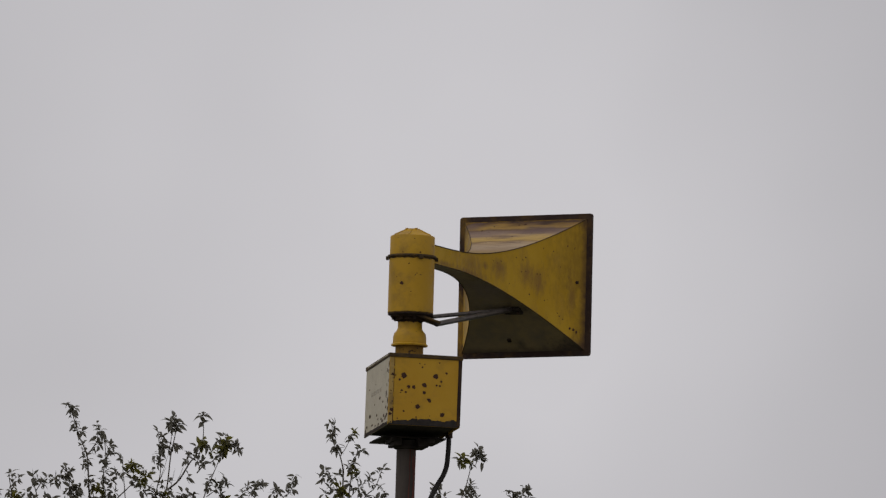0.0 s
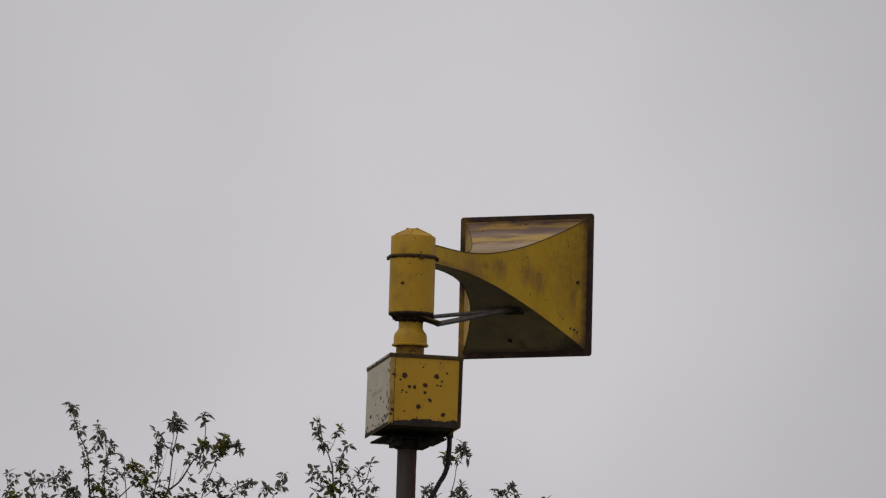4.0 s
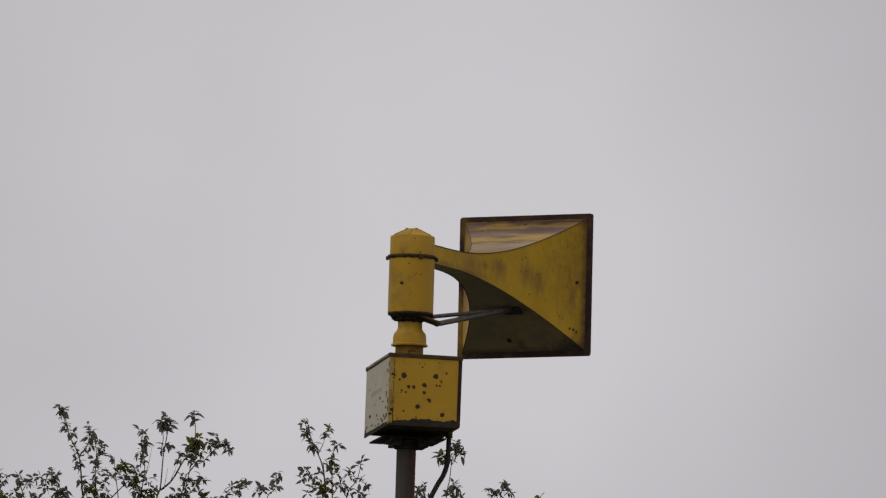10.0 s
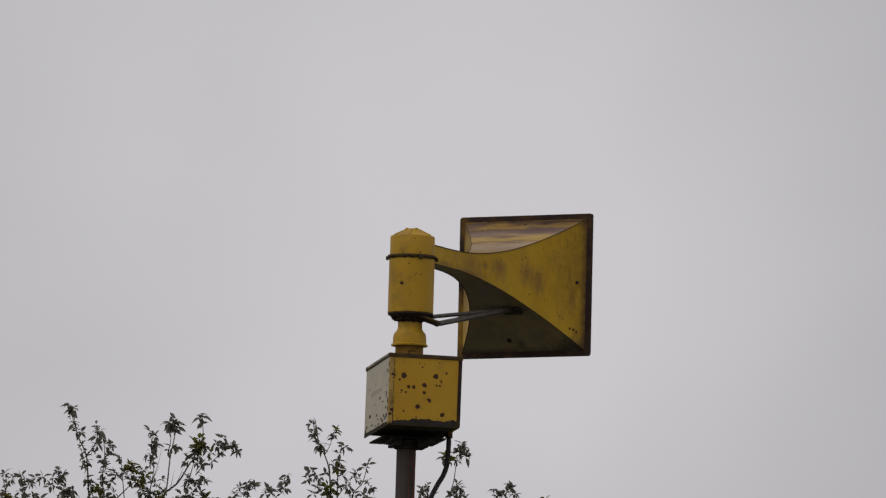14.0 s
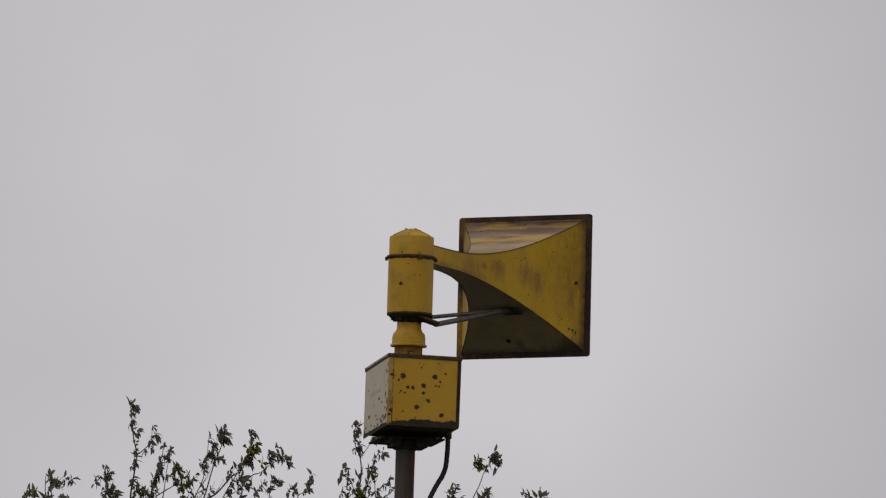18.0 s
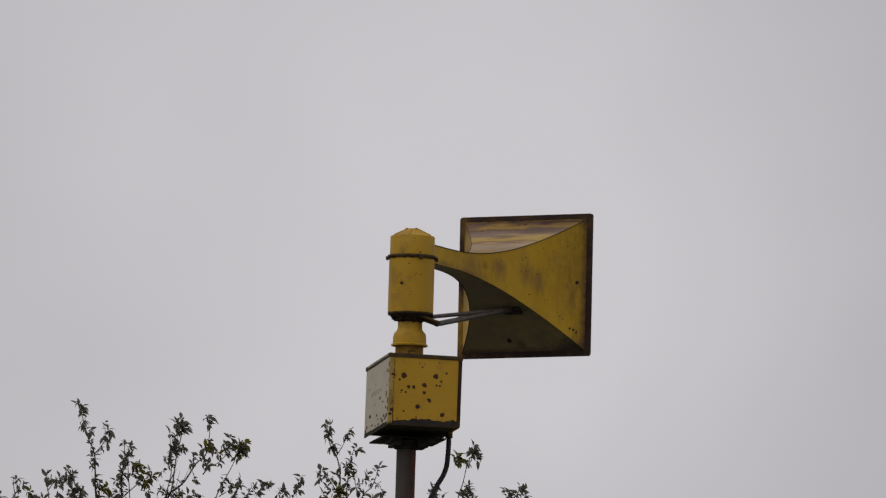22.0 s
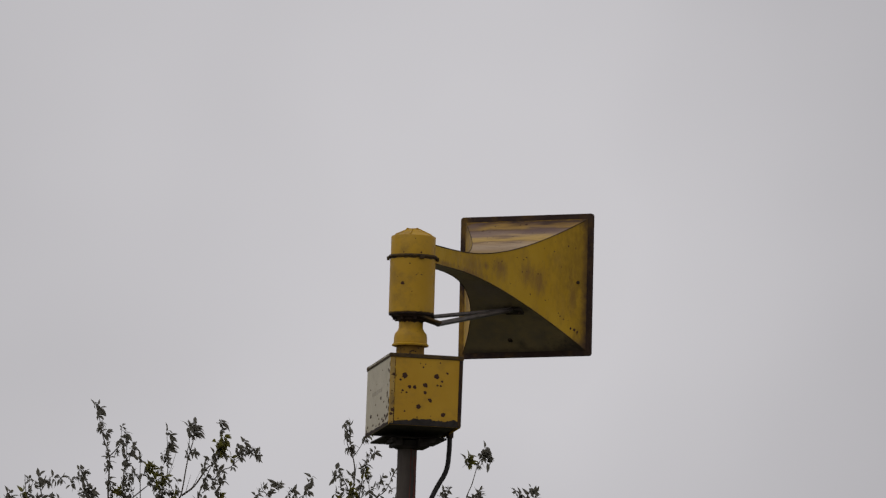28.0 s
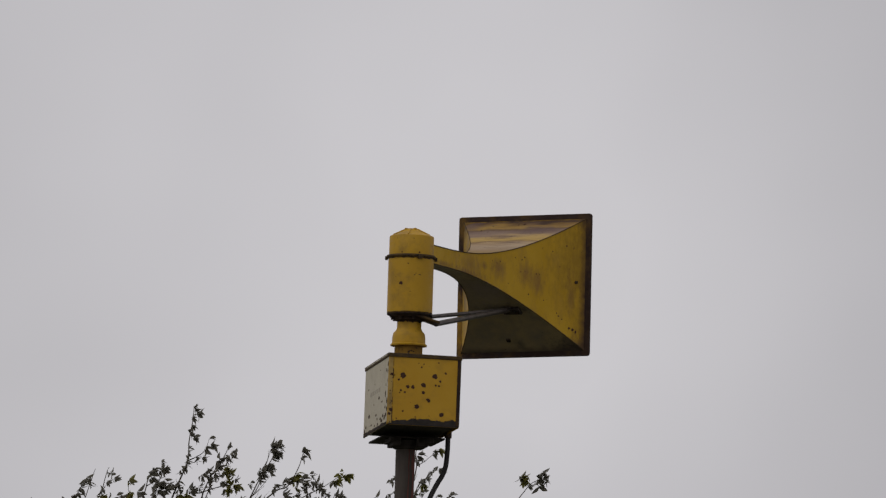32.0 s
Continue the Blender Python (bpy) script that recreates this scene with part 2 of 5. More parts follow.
def leaf_material(name, a, b):
    m, nt, bsdf = material(name)
    info = nt.nodes.new("ShaderNodeNewGeometry")
    c = blend(nt, info.outputs["Random Per Island"], a, b)
    ob = nt.nodes.new("ShaderNodeObjectInfo")
    c = blend(nt, band(nt, ob.outputs["Random"], 0.0, 2.2), c, (0.13, 0.12, 0.08))
    nt.links.new(c, bsdf.inputs["Base Color"])
    bsdf.inputs["Roughness"].default_value = 0.42
    bump(nt, bsdf, noise_node(nt, 120, 3), 0.3, 0.001)
    out = nt.nodes["Material Output"]
    thin = nt.nodes.new("ShaderNodeBsdfTranslucent")
    nt.links.new(c, thin.inputs["Color"])
    mixed = nt.nodes.new("ShaderNodeMixShader")
    mixed.inputs[0].default_value = 0.65
    nt.links.new(bsdf.outputs[0], mixed.inputs[1])
    nt.links.new(thin.outputs[0], mixed.inputs[2])
    nt.links.new(mixed.outputs[0], out.inputs["Surface"])
    return m


LEAF = leaf_material("leaf_green", (0.135, 0.126, 0.100), (0.275, 0.258, 0.218))
YOUNG = leaf_material("leaf_olive", (0.15, 0.14, 0.022), (0.22, 0.20, 0.04))


def grass_material():
    m, nt, bsdf = material("meadow")
    c = blend(nt, band(nt, noise_node(nt, 0.4, 6, 0.6), 0.3, 0.7), (0.056, 0.066, 0.032), (0.104, 0.108, 0.058))
    c = blend(nt, band(nt, noise_node(nt, 9, 5, 0.7), 0.45, 0.75), c, (0.125, 0.104, 0.074))
    nt.links.new(c, bsdf.inputs["Base Color"])
    bsdf.inputs["Roughness"].default_value = 0.95
    bump(nt, bsdf, noise_node(nt, 25, 6, 0.7), 0.7, 0.05)
    return m


MEADOW = grass_material()
CONCRETE = rusty("footing_concrete", (0.26, 0.25, 0.23), (0.36, 0.35, 0.32), 0.9, 6)


# ---- mesh helpers ----
def mesh_of(name, bm, mat, smooth=False):
    me = bpy.data.meshes.new(name)
    bmesh.ops.recalc_face_normals(bm, faces=bm.faces)
    bm.to_mesh(me)
    bm.free()
    me.materials.append(mat)
    if smooth:
        for p in me.polygons:
            p.use_smooth = True
        me.set_sharp_from_angle(angle=radians(38))
    return me


def part(name, bm, mat, parent, label="", smooth=False):
    ob = new(name, mesh_of(name, bm, mat, smooth))
    ob.parent = parent
    if label:
        ob["label"] = label
    return ob


def lathe(profile, seg=48, bm=None, centre=(0, 0)):
    """A turned body from rows of (radius, height), closed at both ends."""
    bm = bm or bmesh.new()
    rings = []
    for r, z in profile:
        rings.append([bm.verts.new((centre[0] + r * math.cos(2 * math.pi * i / seg),
                                    centre[1] + r * math.sin(2 * math.pi * i / seg), z)) for i in range(seg)])
    for a, b in zip(rings, rings[1:]):
        for i in range(seg):
            j = (i + 1) % seg
            bm.faces.new((a[i], a[j], b[j], b[i]))
    bm.faces.new(rings[0])
    bm.faces.new(rings[-1])
    return bm


def slab(m, sx, sy, sz, bevel=0.003, bm=None):
    """A bevelled block of that size, centred on the pose m."""
    bm = bm or bmesh.new()
    v = bmesh.ops.create_cube(bm, size=1.0, matrix=m @ Matrix.Diagonal((sx, sy, sz, 1)))["verts"]
    if bevel:
        es = {e for q in v for e in q.link_edges}
        bmesh.ops.bevel(bm, geom=list(es), offset=bevel, segments=2, affect="EDGES", profile=0.5)
    return bm


def tube(points, radii, seg=10, bm=None):
    """A round tube along points."""
    bm = bm or bmesh.new()
    pts = [Vector(p) for p in points]
    rings = []
    for i, p in enumerate(pts):
        d = (pts[min(i + 1, len(pts) - 1)] - pts[max(i - 1, 0)]).normalized()
        side = d.cross(Vector((0, 1, 0.01))).normalized()
        up = side.cross(d)
        r = radii[i] if isinstance(radii, (list, tuple)) else radii
        rings.append([bm.verts.new(p + r * (math.cos(2 * math.pi * k / seg) * side + math.sin(2 * math.pi * k / seg) * up))
                      for k in range(seg)])
    for a, b in zip(rings, rings[1:]):
        for i in range(seg):
            j = (i + 1) % seg
            bm.faces.new((a[i], a[j], b[j], b[i]))
    bm.faces.new(rings[0])
    bm.faces.new(rings[-1])
    return bm


def smooth_path(points, steps=6):
    """Points of a curve through the given ones."""
    p = [Vector(q) for q in points]
    p = [2 * p[0] - p[1]] + p + [2 * p[-1] - p[-2]]
    out = []
    for a, b, c, d in zip(p, p[1:], p[2:], p[3:]):
        for i in range(steps):
            t = i / steps
            out.append(0.5 * (2 * b + (c - a) * t + (2 * a - 5 * b + 4 * c - d) * t * t + (3 * b - a - 3 * c + d) * t ** 3))
    out.append(p[-2])
    return out


# ---- ground ----
bm = bmesh.new()
N = 40
grid = []
for i in range(N + 1):
    line = []
    for j in range(N + 1):
        u, v = (i / N * 2 - 1), (j / N * 2 - 1)
        x, y = 2400 * u * abs(u) ** 1.5, 2400 * v * abs(v) ** 1.5
        line.append(bm.verts.new((x, y + 60, 0.0)))
    grid.append(line)
for i in range(N):
    for j in range(N):
        bm.faces.new((grid[i][j], grid[i + 1][j], grid[i + 1][j + 1], grid[i][j + 1]))
ground = new("ground", mesh_of("ground", bm, MEADOW))
tagged(ground, "rough green and brown spring meadow", "ground", kind="structure")

# ---- the pole ----
AX, AY, BASE = -0.1665, 60.0, 7.215
pole = new("siren_pole")
pole.location = (AX, AY, 0)
tagged(pole, "weathered grey steel pipe pole with red rust runs", "pole")
part("shaft", lathe([(0.0525, 0.0), (0.0525, BASE - 0.085)], 40), POLE, pole, "", True)
bm = bmesh.new()
rnd = random.Random(5)
for a0, wide in ((-30, 24), (-66, 4)):
    cols = []
    for i in range(26):
        z = BASE - 0.09 - i * 0.05
        ring = []
        for k in (-1, 0, 1):
            a = radians(a0 + k * wide * (0.7 + 0.3 * math.sin(i * 0.9 + a0)) + rnd.uniform(-4.0, 4.0))
            ring.append(bm.verts.new((0.0533 * math.cos(a), 0.0533 * math.sin(a), z)))
        cols.append(ring)
    for p, q in zip(cols, cols[1:]):
        for k in range(2):
            bm.faces.new((p[k], p[k + 1], q[k + 1], q[k]))
part("rust_run", bm, POLE_RUST, pole, "red-brown rust run")
part("base_flange", lathe([(0.15, 0.10), (0.15, 0.125), (0.060, 0.125), (0.060, 0.17)], 32), POLE, pole, "", True)
footing = new("pole_footing", mesh_of("pole_footing", lathe([(0.36, -0.3), (0.36, 0.085), (0.345, 0.10)], 40), CONCRETE, True))
footing.location = (AX, AY, 0)
tagged(footing, "round concrete footing under the siren pole", "footing")

BOX_TURN = -10.0
turn = pose(0, 0, 0, 0, 0, -BOX_TURN)
# top collar and the mounting plate under the housing
part("collar", lathe([(0.058, BASE - 0.092), (0.068, BASE - 0.088), (0.070, BASE - 0.070), (0.070, BASE - 0.045)], 32), SCALE, pole, "pole cap collar, housing shade in its dark colour", True)
part("mounting_plate", slab(Matrix.Translation((0, 0, BASE - 0.031)) @ turn @ pose(0.030, 0.14, 0), 0.35, 0.42, 0.010, 0.002), SCALE, pole, "rusty mounting plate, housing shade in its dark colour")
for x0, x1, drop in ((-0.103, -0.050, 0.026), (-0.086, -0.045, 0.044), (0.050, 0.137, 0.026), (0.045, 0.104, 0.048)):
    part("clamp_bar", slab(Matrix.Translation((0, 0, BASE - 0.036 - drop / 2)) @ turn @ pose((x0 + x1) / 2, -0.01, 0), x1 - x0, 0.20, drop, 0.004), SCALE, pole, "clamp bar, housing shade in its dark colour")

conduit = new("conduit", None)
conduit.location = (AX, AY, 0)
tagged(conduit, "black flexible conduit sagging from siren housing to pole", "cable")
cz = BASE
path = smooth_path([(0.229, 0.02, cz + 0.03), (0.229, 0.02, cz - 0.05), (0.227, 0.02, cz - 0.105), (0.221, 0.02, cz - 0.173), (0.204, 0.02, cz - 0.225),
                    (0.180, 0.01, cz - 0.268), (0.145, 0.0, cz - 0.340), (0.105, -0.01, cz - 0.45), (0.080, -0.01, cz - 0.62), (0.067, 0.0, cz - 1.0),
                    (0.064, 0.0, cz - 3.0), (0.064, 0.0, 0.15)], 8)
part("sheath", tube(path, 0.0135, 14), CABLE, conduit, "", True)
part("gland", tube([(0.229, 0.02, cz + 0.02), (0.229, 0.02, cz - 0.02)], 0.02, 16), RUST, conduit, "dark threaded gland")

# ---- the siren ----
siren = new("warning_siren")
siren.location = (AX, AY, BASE)
tagged(siren, "yellow painted rotating warning siren with square horn, rust-spotted", "siren")

# housing: sheet-metal hood, open below, on the mounting plate
W, D, H, TH = 0.396, 0.74, 0.374, 0.006
housing = new("housing")
housing.parent = siren
housing["label"] = "yellow sheet-metal gear housing with rust spots"
housing.matrix_basis = pose(0.026, 0.01, -0.001, -1.1, 0, 0) @ pose(0, 0, 0, 0, 0.5, -BOX_TURN)
panel_front = part("front_panel", slab(pose(0, -D / 2 + TH / 2, H / 2), W, TH, H, 0.002), YELLOW_BOX, housing)
panel_left = part("side_panel", slab(pose(-W / 2 + TH / 2, TH / 2, H / 2), TH, D - TH - 0.001, H, 0.002), CHALKED, housing, "chalky faded side panel")
part("side_panel", slab(pose(W / 2 - TH / 2, TH / 2, H / 2), TH, D - TH - 0.001, H, 0.002), YELLOW_BOX, housing)
part("back_panel", slab(pose(0, D / 2 - TH / 2, H / 2 + 0.014), W - 2 * TH - 0.002, TH, H - 0.03, 0.002), DARK_STEEL, housing)
part("lid", slab(pose(0, 0, H + 0.004), W + 0.010, D + 0.010, 0.022, 0.003), GRIME, housing, "rust-edged lid")
# Pale strips on the lid's edge: sky light put into their colour.
for y0, y1 in ((-0.34, -0.16), (-0.13, 0.02), (0.06, 0.30)):
    part("lit_lid_edge", slab(pose(-W / 2 - 0.0055, (y0 + y1) / 2, H + 0.006), 0.003, y1 - y0, 0.006, 0.0008), CHALKED, housing, "pale lid edge strip, sky light in its colour")
part("floor_tray", slab(pose(0, -0.02, 0.012), W - 0.03, D - 0.12, 0.008, 0.002), UNDERSIDE, housing, "dark underside tray")
part("corner_fold", slab(pose(-W / 2 + 0.013, -D / 2 - 0.001, H / 2), 0.022, 0.003, H - 0.016, 0.001), DULL_YELLOW, housing, "folded dull yellow corner")
for z0, z1, wide in ((0.010, 0.096, 0.0042), (0.108, 0.150, 0.0020), (0.176, 0.236, 0.0018), (0.250, 0.304, 0.0044), (0.318, 0.366, 0.0020)):
    part("corner_seam", slab(pose(-W / 2 + 0.0265, -D / 2 - 0.0006, (z0 + z1) / 2), wide, 0.002, z1 - z0, 0.0005), RIM, housing, "dark worn seam beside the corner")
part("corner_strip", slab(pose(W / 2 - 0.009, -D / 2 - 0.0015, H / 2), 0.020, 0.003, H - 0.016, 0.001), RIM, housing, "rusted corner strip")


def ragged_band(width, low, high, seed, n=60, start=0.74):
    """A worn strip with an uneven upper edge, standing on the plane y = 0, lower towards its start."""
    r = random.Random(seed)
    b = bmesh.new()
    prev = None
    for i in range(n + 1):
        x = -width / 2 + width * i / n
        full = start + (0.74 - start) * min(1.0, i / n / 0.35) + 0.12 * i / n
        top = low + (high - low) * max(0.06, full + 0.28 * noise.noise((i * 0.16, seed + 0.37, 0.5)) + r.uniform(-0.07, 0.07))
        pair = (b.verts.new((x, 0, low)), b.verts.new((x, 0, top)))
        if prev:
            b.faces.new((prev[0], pair[0], pair[1], prev[1]))
        prev = pair
    return b


strip = part("rust_band", ragged_band(W - 0.006, 0.0, 0.042, 3, 90, 0.25), SCALE, housing, "rusted lower edge")
strip.location = (0, -D / 2 - 0.0012, 0.001)
strip = part("rust_band", ragged_band(D - 0.012, 0.0, 0.022, 8), RUST, housing)
strip.matrix_basis = Matrix.Translation((-W / 2 - 0.0012, 0, 0.001)) @ pose(0, 0, 0, 0, 0, 90)


def chip_mesh(seed, n=14):
    r = random.Random(seed)
    b = bmesh.new()
    rim = [b.verts.new((math.cos(2 * math.pi * i / n) * (1 + r.uniform(-0.30, 0.22)), 0,
                        math.sin(2 * math.pi * i / n) * (1 + r.uniform(-0.30, 0.22)))) for i in range(n)]
    mid = b.verts.new((0, -0.25, 0))
    for i in range(n):
        b.faces.new((rim[i], rim[(i + 1) % n], mid))
    return mesh_of("paint_chip", b, CHIP)


CHIPS = [chip_mesh(s) for s in range(5)]


def chip(parent, m, wide, high):
    ob = new("paint_chip", CHIPS[random.randrange(5)])
    ob.parent = parent
    ob.matrix_basis = m @ Matrix.Diagonal((wide, 0.004, high, 1))


# bullet pits and chips on the front: along, up, radius in millimetres
for x, z, r in ((-118, 281, 15), (-140, 258, 6), (-90, 222, 9), (-62, 221, 11), (-3, 235, 13), (-3, 195, 10), (56, 285, 14), (87, 260, 6), (115, 305, 7), (63, 237, 6), (81, 235, 6), (-18, 332, 5), (-6, 348, 4), (-34, 352, 3), (75, 360, 4), (-127, 201, 6), (-105, 191, 6), (-133, 188, 4), (25, 154, 12), (-37, 116, 12), (-112, 89, 5), (100, 80, 12), (-43, 60, 4), (-164, 281, 4), (32, 69, 3), (-146, 47, 4),
                (-180, 285, 7), (-186, 196, 4), (-178, 92, 9), (-186, 70, 8)):
    chip(panel_front, pose(x / 1000, -D / 2 - (0.0034 if x < -160 else 0.0008), (z - 13) / 1000, 0, random.uniform(0, 90), 0), r / 930, r / 930 * random.uniform(0.75, 1.1))
# chips on the chalky side: along its depth, up, size
for y, z, a, b in ((0.20, 0.10, 26, 12), (-0.02, 0.085, 20, 7), (-0.10, 0.17, 22, 10), (-0.06, 0.06, 16, 6), (0.06, 0.15, 12, 4),
                   (-0.20, 0.14, 18, 7), (-0.24, 0.06, 22, 9), (0.24, 0.25, 14, 5), (0.05, 0.26, 10, 3), (-0.30, 0.10, 14, 10),
                   (-0.31, 0.30, 12, 12), (-0.31, 0.22, 10, 9), (-0.16, 0.05, 18, 8), (0.12, 0.045, 20, 6), (0.29, 0.05, 16, 9), (-0.12, 0.32, 10, 3),
                   (-0.355, 0.33, 12, 16), (-0.35, 0.29, 10, 12), (-0.358, 0.24, 9, 10), (-0.35, 0.13, 14, 20), (-0.352, 0.085, 16, 14), (-0.33, 0.055, 22, 12),
                   (-0.29, 0.045, 20, 14), (-0.20, 0.035, 26, 10), (-0.08, 0.03, 20, 8), (0.02, 0.03, 16, 7), (0.33, 0.03, 16, 14), (-0.30, 0.17, 16, 22)):
    chip(panel_left, pose(-W / 2 - 0.0008, y, z, 0, 0, -90), a / 1000, b / 1000)
# faded stencil marks, not legible
for i in range(5):
    b = slab(pose(-W / 2 - 0.0004, 0.16 - i * 0.065, 0.215), 0.0008, 0.045, 0.022, 0)
    part("stencil_mark", b, paint("stencil_grey", (0.26, 0.215, 0.14), (0.31, 0.26, 0.17), (0.34, 0.29, 0.19)) if i == 0 else bpy.data.materials["stencil_grey"], panel_left, "faded illegible stencil")

# rotating column
neck = part("neck", lathe([(0.076, H + 0.004), (0.076, 0.478)], 48), NECK_PAINT, siren, "rust-stained yellow neck", True)
part("collar_bell", lathe([(0.080, 0.470), (0.099, 0.472), (0.100, 0.480), (0.091, 0.486), (0.090, 0.520), (0.086, 0.540), (0.072, 0.556),
                           (0.066, 0.570), (0.066, 0.610), (0.072, 0.628)], 56), YELLOW, siren, "", True)
flange = part("lower_flange", lathe([(0.068, 0.608), (0.082, 0.611), (0.085, 0.624), (0.107, 0.629), (0.110, 0.637), (0.122, 0.640), (0.123, 0.649)], 56),
              RUST, siren, "grimy dark lower flange", True)
for i in range(8):
    a = 2 * math.pi * (i + 0.3) / 8
    part("bolt", lathe([(0.009, 0.612), (0.009, 0.6275)], 6, None, (0.094 * math.cos(a), 0.094 * math.sin(a))), RUST, flange)
part("drum", lathe([(0.120, 0.645), (0.1235, 0.649), (0.1235, 0.958)], 64), YELLOW, siren, "", True)


def grime_ring(radius, z0, z1, seed):
    """A ragged ring of grime round the drum, from z0 to about z1."""
    b = bmesh.new()
    n = 120
    pairs = []
    for i in range(n):
        a = 2 * math.pi * i / n
        top = z0 + (z1 - z0) * (0.55 + 0.6 * noise.noise((math.cos(a) * 7, math.sin(a) * 7, seed)))
        pairs.append([b.verts.new((radius * math.cos(a), radius * math.sin(a), z)) for z in (z0, top)])
    for p, q in zip(pairs, pairs[1:] + pairs[:1]):
        b.faces.new((p[0], q[0], q[1], p[1]))
    return b


part("grime_ring", grime_ring(0.1239, 0.649, 0.656, 1.3), RUST, siren, "brown grime at the drum's foot")
part("grime_ring", grime_ring(0.1239, 0.950, 0.940, 4.1), GRIME, siren, "brown grime under the clamp ring")
part("grime_ring", grime_ring(0.0665, 0.608, 0.592, 6.2), RUST, siren, "rust under the flange")
band_ring = part("clamp_ring", lathe([(0.124, 0.951), (0.132, 0.952), (0.1345, 0.956), (0.1345, 0.961), (0.131, 0.966), (0.122, 0.967)], 64), GRIME, siren, "grimy yellow-brown clamp ring", True)
for a in (-68, 4, 178, 60, 120):
    part("lug", slab(pose(0.134 * math.cos(radians(a)), 0.134 * math.sin(radians(a)), 0.950, 0, 0, a), 0.016, 0.026, 0.020, 0.003), GRIME, band_ring)
part("cap", lathe([(0.121, 0.965), (0.121, 1.066), (0.119, 1.071), (0.034, 1.110), (0.030, 1.114)], 64), YELLOW, siren, "", True)
for a in (-155, -60, 40):
    part("cap_bolt", lathe([(0.008, 1.096), (0.008, 1.116)], 8, None, (0.036 * math.cos(radians(a)), 0.036 * math.sin(radians(a)))), YELLOW, siren)
for a in (-150, -100, -30, 60, 130):
    rib = slab(pose(0, 0, 0, 0, 0, a) @ pose(0.074, 0, 1.0935, 0, 24.6, 0), 0.088, 0.007, 0.006, 0.002)
    part("cap_rib", rib, YELLOW, siren)
for x, z, r in ((-0.052, 0.805, 11), (-0.015, 0.912, 4), (-0.05, 0.975, 4), (0.045, 0.975, 5), (0.012, 1.05, 3), (0.03, 0.86, 3), (0.0, 0.76, 3), (-0.08, 0.84, 3)):
    rad = 0.1242 if z < 0.95 else 0.1217
    y = -math.sqrt(rad ** 2 - x ** 2)
    chip(siren, pose(x, y, z, 0, 0, math.degrees(math.atan2(x, -y))), r / 1000, r / 1000)

# horn: square section, flaring from the drum to the mouth
HORN_TURN, AXIS_Z = 25.0, 0.957
horn = new("horn")
horn.parent = siren
horn["label"] = "flared square horn, yellow with grime and painted shade, brown rim"
horn.matrix_basis = pose(0, 0, AXIS_Z, 0, 0, 90 - HORN_TURN) @ pose(0, 0, 0, -0.5, 0, 0)
# along local x; half width and half height of the section


def flare(s):
    return 0.050 + (0.316 * ((s - 0.3) / 1.18) ** 2.8 if s > 0.3 else 0.0)


def rise(s):
    """The height of the section's middle: the throat sits high, the belly sags towards the mouth."""
    return 0.036 - 0.031 * max(0.0, (s - 0.5) / 0.98) ** 1.6


SS = [0.11 + (1.48 - 0.11) * i / 36 for i in range(37)]


def horn_panel(axis, sign, mat, label=""):
    """One of the four curved sheets, 4 mm thick."""
    b = bmesh.new()
    layers = []
    for off in (0.0, -0.004):
        rowz = []
        for s in SS:
            h = flare(s)
            line = []
            for k in range(9):
                q = (k / 4 - 1) * (h if axis == "z" else h + off)
                if axis == "z":
                    line.append(b.verts.new((s, q * 1.02, rise(s) + sign * (h + off))))
                else:
                    line.append(b.verts.new((s, sign * (h * 1.02 + off), rise(s) + q)))
            rowz.append(line)
        layers.append(rowz)
    for g in layers:
        for r0, r1 in zip(g, g[1:]):
            for k in range(8):
                b.faces.new((r0[k], r0[k + 1], r1[k + 1], r1[k]))
    a, c = layers
    for k in range(8):
        b.faces.new((a[0][k], a[0][k + 1], c[0][k + 1], c[0][k]))
        b.faces.new((a[-1][k], a[-1][k + 1], c[-1][k + 1], c[-1][k]))
    for i in range(len(SS) - 1):
        for k in (0, 8):
            b.faces.new((a[i][k], a[i + 1][k], c[i + 1][k], c[i][k]))
    return part("side_sheet" if axis == "y" else ("top_sheet" if sign > 0 else "bottom_sheet"), b, mat, horn, label, True)


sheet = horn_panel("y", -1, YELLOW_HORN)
horn_panel("y", 1, FAR_HORN)
horn_panel("z", 1, WEATHERED, "weathered pale top sheet")
horn_panel("z", -1, BELLY, "dull belly sheet, grime and underside shade in its colour")
MZ, RW, RH, BAR = rise(1.48), 0.404, 0.397, 0.035


def rounded(w2, h2, rad, n=5):
    """The outline of a rounded rectangle."""
    out = []
    for k, (sx, sz) in enumerate(((1, 1), (-1, 1), (-1, -1), (1, -1))):
        for i in range(n + 1):
            a = radians(90 * k + 90 * i / n)
            out.append((sx * (w2 - rad) + rad * math.cos(a), sz * (h2 - rad) + rad * math.sin(a)))
    return out


b = bmesh.new()
loops = [[b.verts.new((x, y, MZ + z)) for y, z in rounded(RW - d, RH - d, max(0.004, 0.016 - d))]
         for x, d in ((1.480, 0.003), (1.483, 0.0), (1.497, 0.0), (1.500, 0.003), (1.500, BAR), (1.480, BAR), (1.480, 0.003))]
b2 = loops[:-1] + [loops[0]]
for v in loops[-1]:
    b.verts.remove(v)
for p, q in zip(b2, b2[1:]):
    for k in range(len(p)):
        b.faces.new((p[k], p[(k + 1) % len(p)], q[(k + 1) % len(p)], q[k]))
part("rim", b, MOUTH, horn, "dark rust-brown mouth rim", True)
